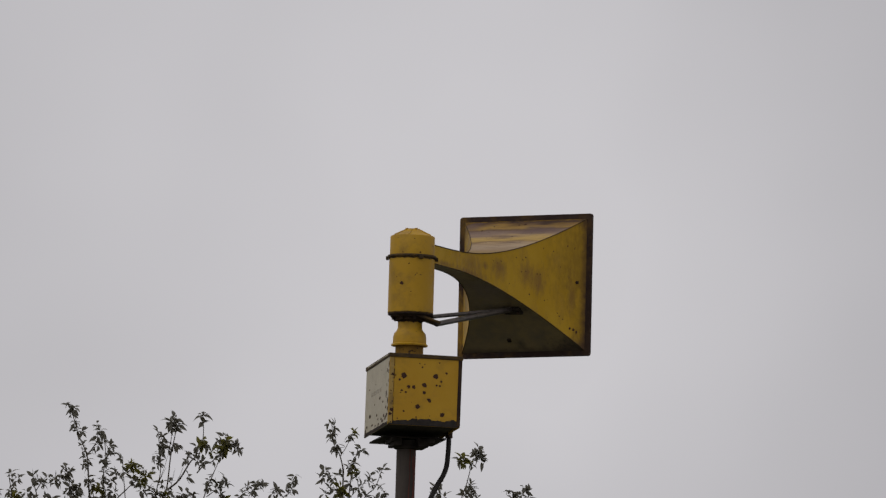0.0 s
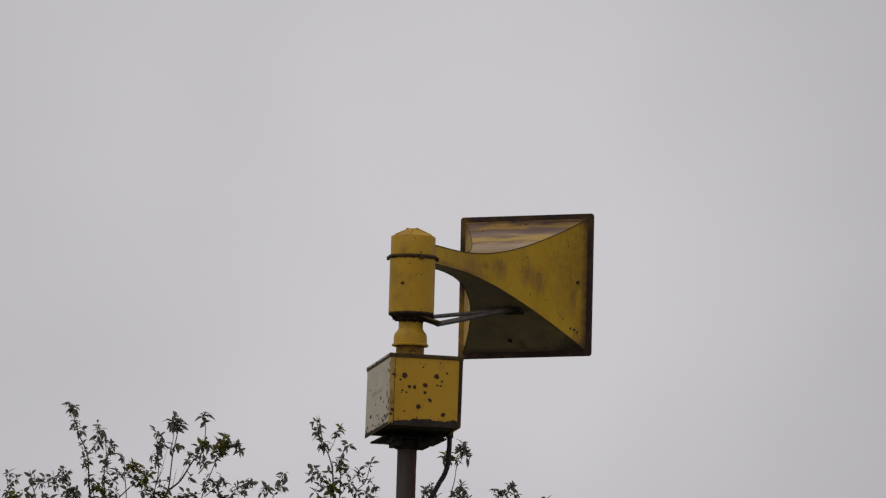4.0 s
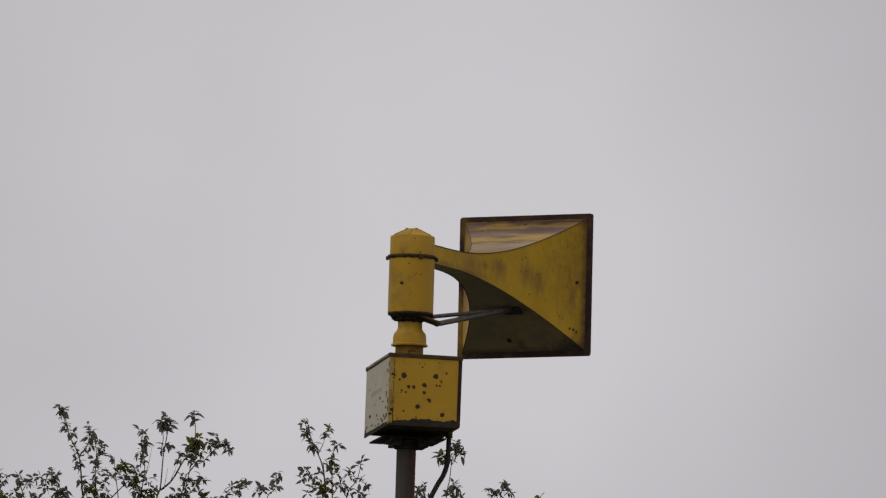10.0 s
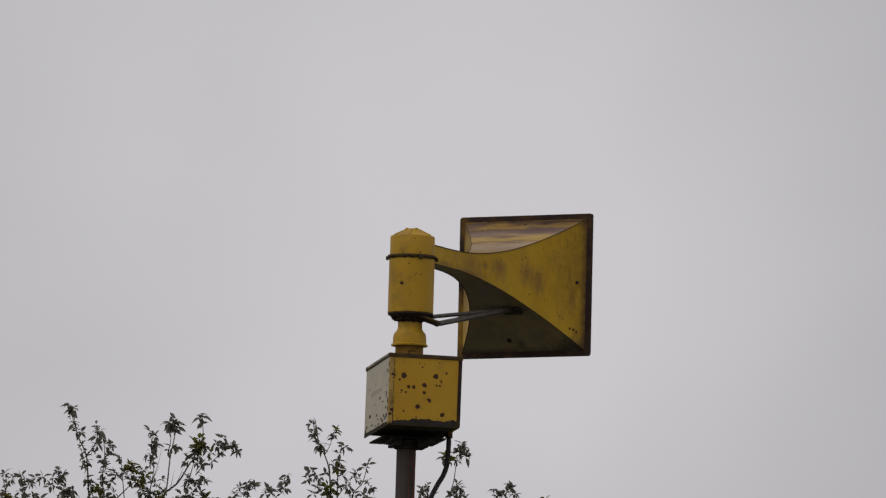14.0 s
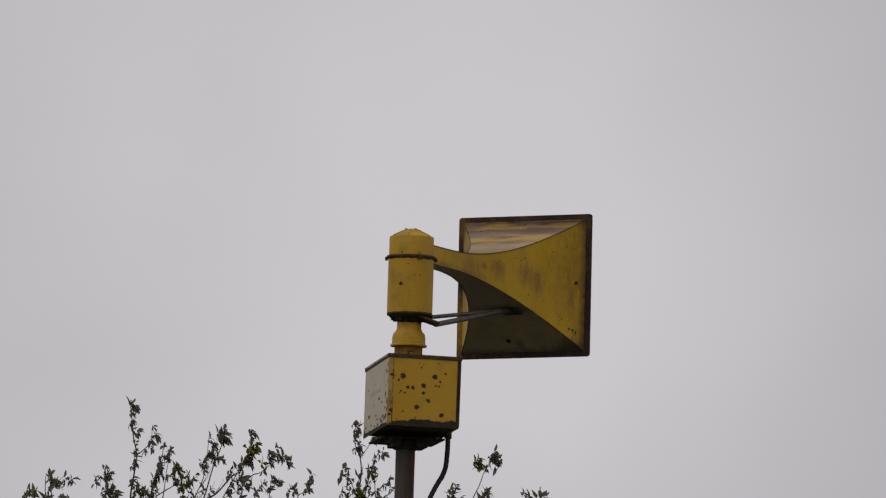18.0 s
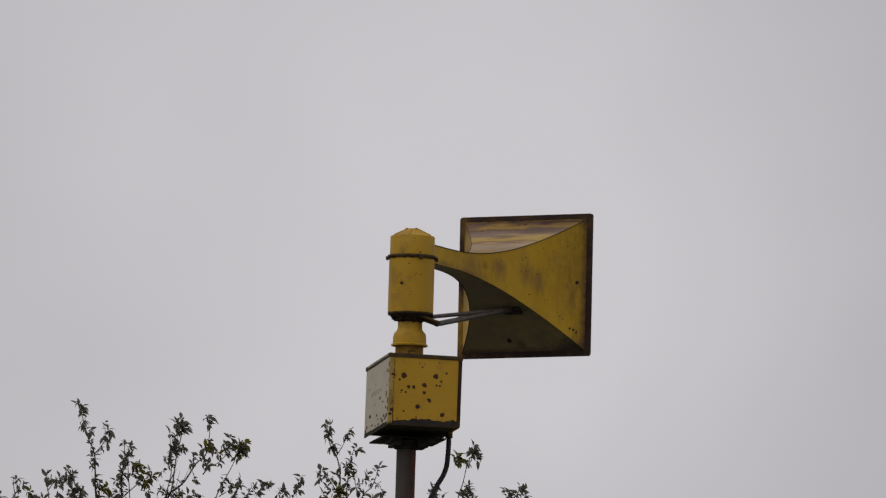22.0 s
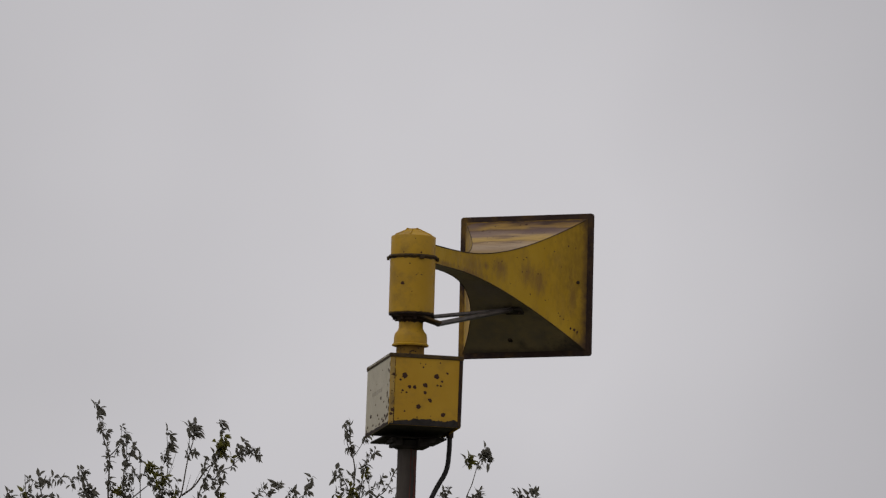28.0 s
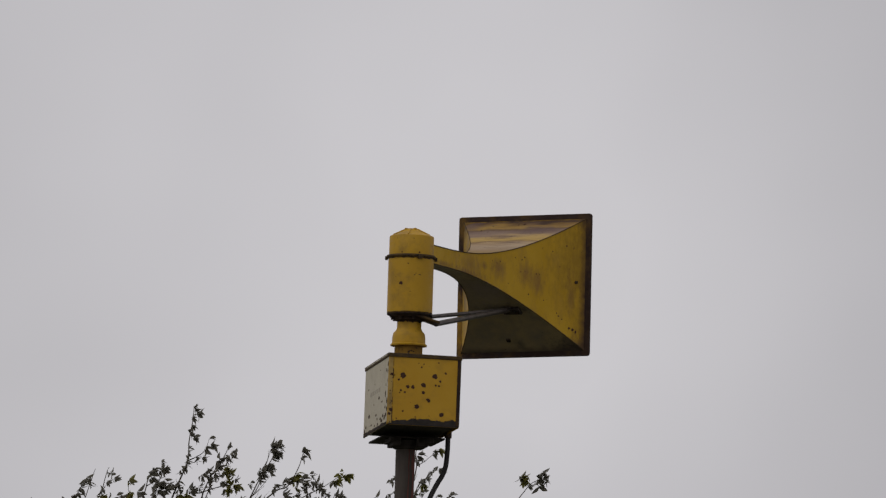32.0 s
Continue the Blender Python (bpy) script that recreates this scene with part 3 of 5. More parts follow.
# folded seams along the corners of the horn
for sy in (-1, 1):
    for sz in (-1, 1):
        pts = [(s, sy * (flare(s) * 1.02 + 0.001), rise(s) + sz * (flare(s) + 0.001)) for s in SS]
        part("seam", tube(pts, 0.0022, 6), GRIME, horn, "", True)
top = next(o for o in horn.children if o.name.startswith("top_sheet"))
for s, y, r in ((1.387, 0.225, 8), (1.442, -0.015, 11), (1.438, 0.02, 7), (1.43, 0.17, 5), (1.30, 0.0, 6), (1.34, -0.10, 4), (1.22, 0.12, 4)):
    slope = math.degrees(math.atan((flare(s + 0.01) - flare(s - 0.01)) / 0.02))
    chip(top, pose(s, y, rise(s) + flare(s) + 0.001, 0, -slope, 0) @ pose(0, 0, 0, -90, 0, 0), r / 1000, r / 1400)
for s, z, r in ((1.431, 0.005, 9), (1.30, 0.16, 4), (1.12, 0.10, 5), (1.10, 0.085, 4), (1.05, 0.09, 4), (1.40, -0.255, 7), (1.42, -0.26, 8), (1.435, -0.27, 7),
                (1.2, 0.02, 4), (1.25, -0.12, 4), (1.33, -0.18, 4), (1.34, -0.195, 4), (1.36, -0.21, 4), (1.38, 0.2, 5), (0.9, 0.04, 3), (1.0, -0.06, 3), (1.15, -0.1, 5)):
    h = flare(s)
    slope = math.degrees(math.atan((flare(s + 0.01) - flare(s - 0.01)) / 0.02))
    chip(sheet, pose(s, -h * 1.02 - 0.001, z + rise(s), 0, 0, -slope), r / 1000, r / 1000)


def mouth_edge(axis, sign, seed):
    """A ragged dark margin of a horn sheet along the mouth, 1 mm proud."""
    b = bmesh.new()
    prev = None
    for k in range(41):
        f = k / 20 - 1
        wide = 0.006 + 0.012 * abs(noise.noise((k * 0.73, seed, 0.3))) + (0.02 * max(0, abs(f) - 0.85) / 0.15)
        pair = []
        for s in (1.4795, 1.4795 - wide):
            h = flare(s)
            if axis == "y":
                pair.append(b.verts.new((s, sign * (h * 1.02 + 0.0012), rise(s) + f * h)))
            else:
                pair.append(b.verts.new((s, f * h * 1.02, rise(s) + sign * (h + 0.0012))))
        if prev:
            b.faces.new((prev[0], pair[0], pair[1], prev[1]))
        prev = pair
    return b


# On the top sheet this dark strip paints the rim's shadow as well as rust.
part("mouth_margin", mouth_edge("z", 1, 5.1), RUST_AND_SHADE, horn, "rust and painted rim shade along the mouth edge")
part("mouth_margin", mouth_edge("y", 1, 7.7), STAIN, horn)
part("belly_bolt", slab(pose(1.40, 0.05, rise(1.40) - flare(1.40) - 0.004, 0, 35, 0), 0.024, 0.022, 0.010, 0.003), RUST, horn)
part("sheet_bolt", slab(pose(1.431, -flare(1.431) * 1.02 - 0.006, 0.012, 0, 0, -50), 0.014, 0.014, 0.014, 0.002), RUST, sheet)

# stay: a bracket under the drum and two rods to the horn's belly
stay = new("stay")
stay.parent = siren
stay["label"] = "dull grey steel stay with dark bracket"
ha = radians(90 - HORN_TURN)
def on_horn(x, y, z):
    """A place in the horn's space, in the siren's."""
    return Vector((x * math.cos(ha) - y * math.sin(ha), x * math.sin(ha) + y * math.cos(ha), AXIS_Z + z))


tip = on_horn(1.155, -0.07, rise(1.155) - flare(1.155) - 0.002)
part("bracket", slab(pose(0.085, -0.02, 0.620, 0, 0, 10) @ pose(0, 0, 0, 0, 17, 0), 0.15, 0.13, 0.014, 0.003), GRIME, stay, "dark bracket")
for start in ((0.145, -0.06, 0.592), (0.115, 0.06, 0.643)):
    part("rod", tube([start, Vector(start).lerp(tip, 0.5), tip], 0.0150 if start[1] < 0 else 0.0115, 12), STEEL, stay, "", True)
belly_slope = math.degrees(math.atan((flare(1.165) - flare(1.145)) / 0.02))
part("foot", slab(Matrix.Translation(on_horn(1.165, -0.075, rise(1.165) - flare(1.165) - 0.006)) @ pose(0, 0, 0, 0, 0, 90 - HORN_TURN) @ pose(0, 0, 0, 0, belly_slope, 0), 0.060, 0.11, 0.014, 0.004), DARK_STEEL, stay, "dark foot plate")
for dy in (-0.035, 0.035):
    part("foot_bolt", lathe([(0.009, -0.022), (0.009, 0.0)], 6), RUST, stay).matrix_basis = Matrix.Translation(on_horn(1.165, -0.075 + dy, rise(1.165) - flare(1.165) - 0.002))

# ---- the tree behind the siren ----
TREE_Y = 66.0
tree = new("tree")
tree.location = (-1.15, TREE_Y, 0)
tagged(tree, "young tree in fresh leaf, thin twigs swaying in wind", "tree")


def leaf_blade(b, m, size, droop, wide):
    """A pointed leaf, folded along its rib and bent down, from its stalk at the origin of m along x."""
    rows = []
    for t, h in ((0.0, 0.01), (0.16, 0.42), (0.38, 0.90), (0.62, 0.88), (0.84, 0.46), (1.0, 0.0)):
        half = h * wide * size
        z = -droop * size * t * t
        rows.append([b.verts.new(m @ Vector((size * t, y, z + 0.4 * abs(y)))) for y in (-half - 1e-5, 0, half + 1e-5)])
    for p, q in zip(rows, rows[1:]):
        for k in range(2):
            b.faces.new((p[k], p[k + 1], q[k + 1], q[k]))


def whorl(r):
    """Poses, lengths and shapes of the leaves at one node of a twig."""
    count = r.randrange(7, 10)
    for i in range(count):
        lift = r.choice((r.uniform(-65, -10), r.uniform(-35, 20), r.uniform(-5, 50), r.uniform(20, 75)))
        m = pose(0, 0, r.uniform(-0.008, 0.008), 0, -lift, 360 * i / count + r.uniform(-30, 30))
        yield m @ pose(r.uniform(0.0, 0.008), 0, 0, r.uniform(-60, 60), 0, 0), r.uniform(0.028, 0.056), r.randrange(5)


SHAPES = ((0.1, 0.23), (0.35, 0.26), (0.65, 0.23), (0.45, 0.29), (0.85, 0.25))


def blade_mesh(k, mat):
    b = bmesh.new()
    leaf_blade(b, Matrix.Identity(4), 1.0, *SHAPES[k])
    return mesh_of("leaf", b, mat)


LEAF_MESHES = {mat.name: [blade_mesh(k, mat) for k in range(5)] for mat in (LEAF, YOUNG)}
FLUTTER = []


def limb(x, z):
    """A bough that swings about its foot, given in the world's x and z."""
    ob = new("bough", bpy.data.meshes.new("bough"))
    ob.parent = tree
    ob["label"] = "thin swaying bough with leafy twigs"
    ob.data.materials.append(BARK)
    ob.location = (x + 1.15, 0, z)
    return ob


def depth_of(x, z, k=0.0):
    return 0.28 * noise.noise((x * 1.7 + k, z * 1.3, 4.2))


def stem(bough, thick, points):
    """A tapered twig through points (x, z), thick in millimetres, a part of its bough."""
    pts = smooth_path([(x, depth_of(x, z), z) for x, z in points], 5)
    rr = [thick / 1000 * (1.0 - 0.72 * i / (len(pts) - 1)) for i in range(len(pts))]
    if len(bough.data.vertices):
        part("twig", tube(pts, rr, 6), BARK, bough, "", True)
    else:
        bough.data = mesh_of("bough", tube(pts, rr, 7), BARK, True)


def leaves(bough, places):
    """Whorls of leaves at (x, z, size); a negative size is a young olive one. The topmost leaves are single parts, the rest tufts."""
    for x, z, s in places:
        mat = LEAF if s > 0 else YOUNG
        for extra in range(1 if abs(s) < 1.15 else 2):
            j = 0.020 * extra
            q = min(1.06, 0.5 + 0.5 * abs(s)) * random.uniform(0.9, 1.08)
            at = pose(x + random.uniform(-j, j), depth_of(x, z) + random.uniform(-j, j), z - 0.010 + random.uniform(-j, j),
                      random.uniform(-20, 20), random.uniform(-20, 20), random.uniform(0, 360))
            if bough.location.z + z > 7.69:
                for m, size, k in whorl(random):
                    ob = new("leaf", LEAF_MESHES[mat.name][k])
                    ob.parent = bough
                    ob.scale = (size * q,) * 3
                    FLUTTER.append((ob, at @ m, None))
            else:
                if random.random() < 0.03:
                    continue
                turn = at.to_quaternion().to_matrix().to_4x4()
                sprays = {18.0: bmesh.new(), 118.0: bmesh.new(), -88.0: bmesh.new()}
                for m, size, k in whorl(random):
                    m = turn @ m
                    way = m.to_3x3() @ Vector((1, 0, 0))
                    leaf_blade(sprays[18.0 if way.x > 0.25 else 118.0 if way.z > -0.1 else -88.0], m, size * q * 0.95, *SHAPES[k])
                for yields, b in sprays.items():
                    if b.verts:
                        ob = part("leaf_tuft", b, mat, bough)
                        ob["kind"] = "stuff"
                        FLUTTER.append((ob, Matrix.Translation(at.translation), yields))
                    else:
                        b.free()


def swing(bough, angle, dx, dz):
    """The bough's pose, leaning by angle and drawn aside a little."""
    return pose(bough["foot"][0] + dx, 0, bough["foot"][1] + dz, 0, angle, 0)


limb_l0 = limb(-2.050, 6.086)
stem(limb_l0, 6, [(0.168, 0.005), (-0.118, 0.502)])
stem(limb_l0, 5, [(0.123, 0.355), (-0.417, 0.949), (-0.533, 1.156), (-0.547, 1.255), (-0.569, 1.347), (-0.575, 1.394)])
stem(limb_l0, 4, [(-0.556, 0.418), (-0.673, 0.959), (-0.669, 1.133), (-0.667, 1.223), (-0.664, 1.288)])
stem(limb_l0, 3, [(-0.671, 0.854), (-0.852, 0.981), (-0.904, 1.007)])
leaves(limb_l0, [(-0.663, 1.286, .9), (-0.642, 1.262, .9), (-0.676, 1.252, .8), (-0.556, 1.373, .9), (-0.516, 1.356, 1), (-0.544, 1.322, .6), (-0.554, 1.267, 1), (-0.512, 1.274, .8), (-0.482, 1.290, 1.1), (-0.541, 1.221, -1.3), (-0.486, 1.226, 1.2), (-0.454, 1.266, 1), (-0.416, 1.236, 1.05), (-0.667, 1.223, .8), (-0.672, 1.189, 1), (-0.695, 1.147, 1), (-0.614, 1.154, 1.2), (-0.734, 1.111, 1), (-0.904, 1.007, .7), (-0.858, 1.008, 1), (-0.788, 1.003, 1.05), (-0.534, 1.136, 1.05), (-0.623, 1.051, -1.05), (-0.689, 0.959, 1.05), (-0.808, 0.897, 1.05), (-0.436, 1.130, 1.05)])
limb_w = limb(-2.620, 6.130)
stem(limb_w, 5, [(0.0, 0.0), (-0.012, 0.70), (0.0, 1.15), (0.006, 1.30)])
stem(limb_w, 2, [(-0.006, 1.22), (-0.012, 1.25)])
limb_l = limb(-1.900, 6.141)
stem(limb_l, 4, [(0.000, 0.000), (-0.245, 0.786), (-0.342, 1.155), (-0.362, 1.256), (-0.399, 1.349)])
stem(limb_l, 3, [(-0.350, 1.188), (-0.301, 1.251)])
stem(limb_l, 3, [(-0.362, 1.249), (-0.417, 1.288)])
leaves(limb_l, [(-0.436, 1.254, 1.1), (-0.361, 1.222, 1.3), (-0.399, 1.346, 1), (-0.387, 1.306, 1.3), (-0.421, 1.295, .9), (-0.371, 1.323, .9), (-0.344, 1.236, 1), (-0.307, 1.230, 1.1), (-0.320, 1.196, 1.1), (-0.377, 1.188, 1.1), (-0.279, 1.191, 1), (-0.357, 1.121, 1.05), (-0.288, 1.072, -1.05), (-0.337, 1.003, 1.05)])
limb_l2 = limb(-2.319, 6.078)
stem(limb_l2, 6, [(0.134, 0.004), (-0.029, 0.843), (-0.125, 1.212), (-0.155, 1.306), (-0.171, 1.373)])
stem(limb_l2, 3, [(-0.144, 1.279), (-0.113, 1.341), (-0.081, 1.389)])
stem(limb_l2, 3, [(-0.071, 1.112), (-0.210, 1.189), (-0.253, 1.263)])
leaves(limb_l2, [(-0.171, 1.373, 1), (-0.147, 1.347, 1.1), (-0.080, 1.376, 1.1), (-0.040, 1.374, 1.1), (-0.112, 1.331, .7), (-0.253, 1.263, -.9), (-0.177, 1.244, 1.2), (-0.090, 1.260, 1), (-0.042, 1.235, 1.1), (-0.210, 1.196, -1), (-0.125, 1.195, 1.05), (0.011, 1.165, -1.05), (-0.241, 1.141, 1.05), (-0.070, 1.078, 1.05)])
limb_a = limb(-1.755, 6.331)
stem(limb_a, 7, [(0.000, 0.000), (-0.277, 0.735), (-0.343, 0.996), (-0.361, 1.138), (-0.378, 1.246), (-0.429, 1.346), (-0.477, 1.473), (-0.513, 1.547)])
stem(limb_a, 4, [(-0.378, 1.239), (-0.346, 1.284), (-0.321, 1.343), (-0.334, 1.423)])
stem(limb_a, 3, [(-0.319, 0.990), (-0.339, 1.064), (-0.381, 1.110)])
leaves(limb_a, [(-0.377, 1.205, .9), (-0.339, 1.078, 1), (-0.510, 1.550, .8), (-0.498, 1.540, .9), (-0.479, 1.528, .9), (-0.488, 1.490, .7), (-0.463, 1.447, .8), (-0.468, 1.416, .7), (-0.444, 1.400, .6), (-0.417, 1.390, .8), (-0.408, 1.313, .4), (-0.331, 1.437, .5), (-0.306, 1.401, 1.1), (-0.325, 1.369, .7), (-0.313, 1.316, .9), (-0.339, 1.291, .7), (-0.385, 1.232, 1.1), (-0.403, 1.272, .6), (-0.383, 1.178, .5), (-0.363, 1.104, 1), (-0.321, 1.038, -1.3), (-0.288, 1.059, -1), (-0.336, 0.987, 1.05), (-0.301, 0.937, 1.05), (-0.248, 0.871, 1.05)])
limb_a3 = limb(-1.585, 6.268)
stem(limb_a3, 6, [(0.000, 0.000), (-0.274, 0.667), (-0.410, 1.001), (-0.443, 1.169), (-0.441, 1.322), (-0.458, 1.419)])
stem(limb_a3, 3, [(-0.440, 1.288), (-0.409, 1.367)])
leaves(limb_a3, [(-0.457, 1.406, .5), (-0.416, 1.373, 1.2), (-0.432, 1.339, .9), (-0.454, 1.298, .8), (-0.439, 1.264, .9), (-0.438, 1.217, 1), (-0.414, 1.329, .9), (-0.450, 1.169, 1), (-0.424, 1.119, 1), (-0.405, 1.052, 1.05), (-0.430, 0.983, 1.05)])
limb_a4 = limb(-1.551, 6.269)
stem(limb_a4, 5, [(0.000, 0.000), (-0.279, 0.802), (-0.355, 1.172), (-0.370, 1.307)])
stem(limb_a4, 4, [(-0.385, 1.056), (-0.290, 1.154), (-0.208, 1.217)])
stem(limb_a4, 3, [(-0.329, 1.003), (-0.237, 1.074), (-0.231, 1.176)])
leaves(limb_a4, [(-0.426, 1.163, 1), (-0.411, 1.218, 1.1), (-0.393, 1.194, 1), (-0.363, 1.307, 1.3), (-0.335, 1.291, .7), (-0.304, 1.248, -1.5), (-0.328, 1.274, -1.2), (-0.247, 1.175, -1.3), (-0.343, 1.213, .9), (-0.276, 1.215, -1.1), (-0.218, 1.203, -1.7), (-0.243, 1.243, .8), (-0.308, 1.180, 1), (-0.264, 1.158, 1), (-0.407, 1.096, 1), (-0.239, 1.114, 1.1), (-0.456, 1.067, 1.3), (-0.354, 1.037, 1.05), (-0.252, 1.023, -1.05), (-0.401, 0.934, -1.05), (-0.282, 0.903, 1.05)])
limb_m = limb(-1.674, 6.131)
stem(limb_m, 5, [(-0.019, -0.135), (-0.071, 0.943), (-0.080, 1.213), (-0.065, 1.376), (-0.083, 1.511), (-0.104, 1.626)])
stem(limb_m, 2, [(-0.064, 1.332), (-0.043, 1.418), (-0.023, 1.540)])
stem(limb_m, 2, [(-0.070, 1.315), (-0.033, 1.411)])
leaves(limb_m, [(0.002, 1.277, 1.1), (-0.050, 1.316, .9), (-0.116, 1.280, 1), (-0.104, 1.626, .8), (-0.076, 1.606, 1), (-0.071, 1.546, 1.2), (-0.090, 1.525, .8), (-0.102, 1.480, 1), (-0.076, 1.484, .7), (-0.108, 1.429, 1.1), (-0.081, 1.444, .8), (-0.120, 1.388, .8), (-0.020, 1.242, -1.3), (-0.041, 1.262, .9), (-0.010, 1.331, .9), (-0.081, 1.247, 1.2), (-0.096, 1.179, 1.05), (-0.037, 1.130, -1.05), (-0.075, 1.044, 1.05)])
limb_b = limb(-1.630, 6.007)
stem(limb_b, 7, [(0.000, 0.000), (-0.053, 1.001), (-0.036, 1.306), (-0.012, 1.401), (-0.002, 1.594), (0.018, 1.731), (0.015, 1.822)])
stem(limb_b, 6, [(-0.011, 1.381), (0.057, 1.444), (0.121, 1.561), (0.170, 1.610), (0.186, 1.736), (0.172, 1.864)])
stem(limb_b, 2, [(0.047, 1.437), (0.066, 1.485), (0.081, 1.539)])
stem(limb_b, 2, [(0.009, 1.388), (0.020, 1.460), (0.028, 1.514)])
stem(limb_b, 3, [(-0.019, 1.611), (-0.005, 1.706), (-0.021, 1.773)])
leaves(limb_b, [(-0.012, 1.804, 1.2), (0.022, 1.815, 1.1), (0.003, 1.774, 1.2), (0.036, 1.789, .9), (-0.000, 1.666, 1), (0.037, 1.663, .8), (-0.010, 1.638, .6), (0.008, 1.832, .7)])
leaves(limb_b, [(0.172, 1.847, 1), (0.168, 1.860, .8), (0.177, 1.813, .7), (0.187, 1.698, -1), (0.168, 1.671, -.9), (0.202, 1.672, .9), (0.152, 1.657, 1), (0.136, 1.616, 1), (0.103, 1.604, .8), (0.097, 1.574, .7), (0.161, 1.576, 1), (0.188, 1.566, .9)])
leaves(limb_b, [(0.083, 1.370, 1), (0.114, 1.473, .9), (0.117, 1.371, 1.1), (0.103, 1.391, .8), (0.162, 1.345, 1.2), (0.044, 1.342, 1.2), (-0.022, 1.306, -1.05), (0.080, 1.258, 1.05), (0.198, 1.262, -1.05), (-0.001, 1.171, 1.05), (0.135, 1.142, 1.05)])
limb_c2 = limb(-1.832, 4.579)
stem(limb_c2, 4, [(0.348, 2.925), (0.391, 2.977), (0.434, 2.995), (0.489, 3.048), (0.579, 3.112)])
stem(limb_c2, 2, [(0.499, 3.055), (0.520, 3.134), (0.510, 3.157)])
leaves(limb_c2, [(0.432, 3.063, -1), (0.463, 3.122, 1.1), (0.478, 3.098, 1), (0.489, 3.065, .8), (0.521, 3.110, 1), (0.545, 3.097, 1.2), (0.579, 3.101, 1.2), (0.600, 3.078, .8), (0.440, 3.013, .6), (0.503, 3.157, .6)])
limb_c3 = limb(-1.461, 6.609)
stem(limb_c3, 5, [(0.000, 0.000), (-0.049, 0.472), (-0.040, 0.725), (-0.015, 0.872), (0.003, 0.964), (0.012, 1.089)])
stem(limb_c3, 3, [(-0.024, 0.743), (0.025, 0.805), (0.053, 0.864)])
stem(limb_c3, 3, [(-0.012, 0.885), (-0.048, 0.871)])
leaves(limb_c3, [(-0.004, 1.075, -1.1), (0.022, 1.083, -1.14), (0.017, 1.042, -1.1), (0.032, 1.104, -.8), (0.008, 1.015, .9), (-0.028, 0.851, .8), (0.056, 0.881, 1), (0.073, 0.858, .8), (-0.026, 0.804, 1.1), (0.024, 0.812, .9), (0.006, 0.845, .8), (0.049, 0.786, 1), (0.083, 0.760, -1.1), (0.127, 0.754, .9), (-0.024, 0.726, 1.05), (0.062, 0.695, 1.05), (0.013, 0.643, -1.05), (-0.047, 0.607, 1.05)])
limb_g = limb(-0.937, 6.001)
stem(limb_g, 6, [(0.000, 0.000), (-0.165, 0.957), (-0.227, 1.327), (-0.234, 1.445)])
stem(limb_g, 4, [(-0.087, 0.621), (-0.075, 1.298), (-0.024, 1.414), (-0.000, 1.510)])
stem(limb_g, 3, [(-0.077, 0.959), (-0.115, 1.296), (-0.113, 1.432)])
stem(limb_g, 3, [(-0.232, 1.361), (-0.280, 1.400), (-0.298, 1.443)])
leaves(limb_g, [(-0.235, 1.455, .9), (-0.207, 1.436, 1), (-0.240, 1.408, 1), (-0.281, 1.434, .8), (-0.300, 1.386, 1), (-0.320, 1.365, .9), (-0.194, 1.456, .6), (-0.004, 1.523, 1), (0.014, 1.497, 1.1), (-0.020, 1.485, .9), (-0.012, 1.442, 1), (-0.038, 1.414, .6), (-0.112, 1.425, 1), (-0.129, 1.404, .7), (-0.092, 1.409, .7), (-0.228, 1.344, 1.05), (-0.042, 1.332, 1.05), (-0.276, 1.275, 1.05), (-0.158, 1.278, -1.05), (-0.073, 1.230, 1.05), (-0.206, 1.175, 1.05), (0.010, 1.300, 1.05)])
limb_d = limb(-0.480, 6.673)
stem(limb_d, 7, [(0.000, 0.000), (-0.119, 0.368), (-0.169, 0.671), (-0.192, 0.853), (-0.228, 0.954), (-0.278, 1.023), (-0.308, 1.134)])
stem(limb_d, 3, [(-0.228, 0.954), (-0.200, 1.015), (-0.176, 1.111)])
stem(limb_d, 5, [(-0.121, 0.436), (-0.137, 0.740), (-0.142, 0.902), (-0.129, 1.018)])
stem(limb_d, 3, [(-0.191, 0.731), (-0.247, 0.804), (-0.296, 0.850)])
stem(limb_d, 5, [(-0.007, 0.236), (-0.054, 0.674), (0.009, 0.812), (0.032, 0.928)])
stem(limb_d, 3, [(-0.188, 0.846), (-0.197, 0.914)])
stem(limb_d, 3, [(-0.136, 0.706), (-0.085, 0.789)])
stem(limb_d, 3, [(-0.056, 0.708), (-0.099, 0.822), (-0.091, 0.860)])
leaves(limb_d, [(-0.319, 1.147, .9), (-0.295, 1.128, .9), (-0.303, 1.090, .7), (-0.292, 1.057, .5), (-0.258, 1.024, 1), (-0.246, 0.990, 1), (-0.270, 1.000, .6), (-0.173, 1.118, -1.1), (-0.192, 1.094, .8), (-0.181, 1.070, .6), (-0.133, 1.017, .8), (-0.106, 1.018, .9), (-0.151, 0.976, .8), (-0.143, 0.936, .9), (-0.142, 0.888, -1.3), (-0.163, 0.901, .8), (-0.303, 0.863, .9), (-0.315, 0.819, .8), (-0.275, 0.837, .8), (-0.248, 0.821, .7), (-0.215, 0.852, .7), (-0.199, 0.778, -1.4), (-0.181, 0.745, -1.5), (-0.225, 0.750, 1.1), (-0.150, 0.814, 1), (-0.125, 0.781, 1), (-0.082, 0.802, 1), (-0.071, 0.769, .8), (-0.282, 0.728, 1.1), (-0.260, 0.763, .8), (-0.121, 0.848, .7)])
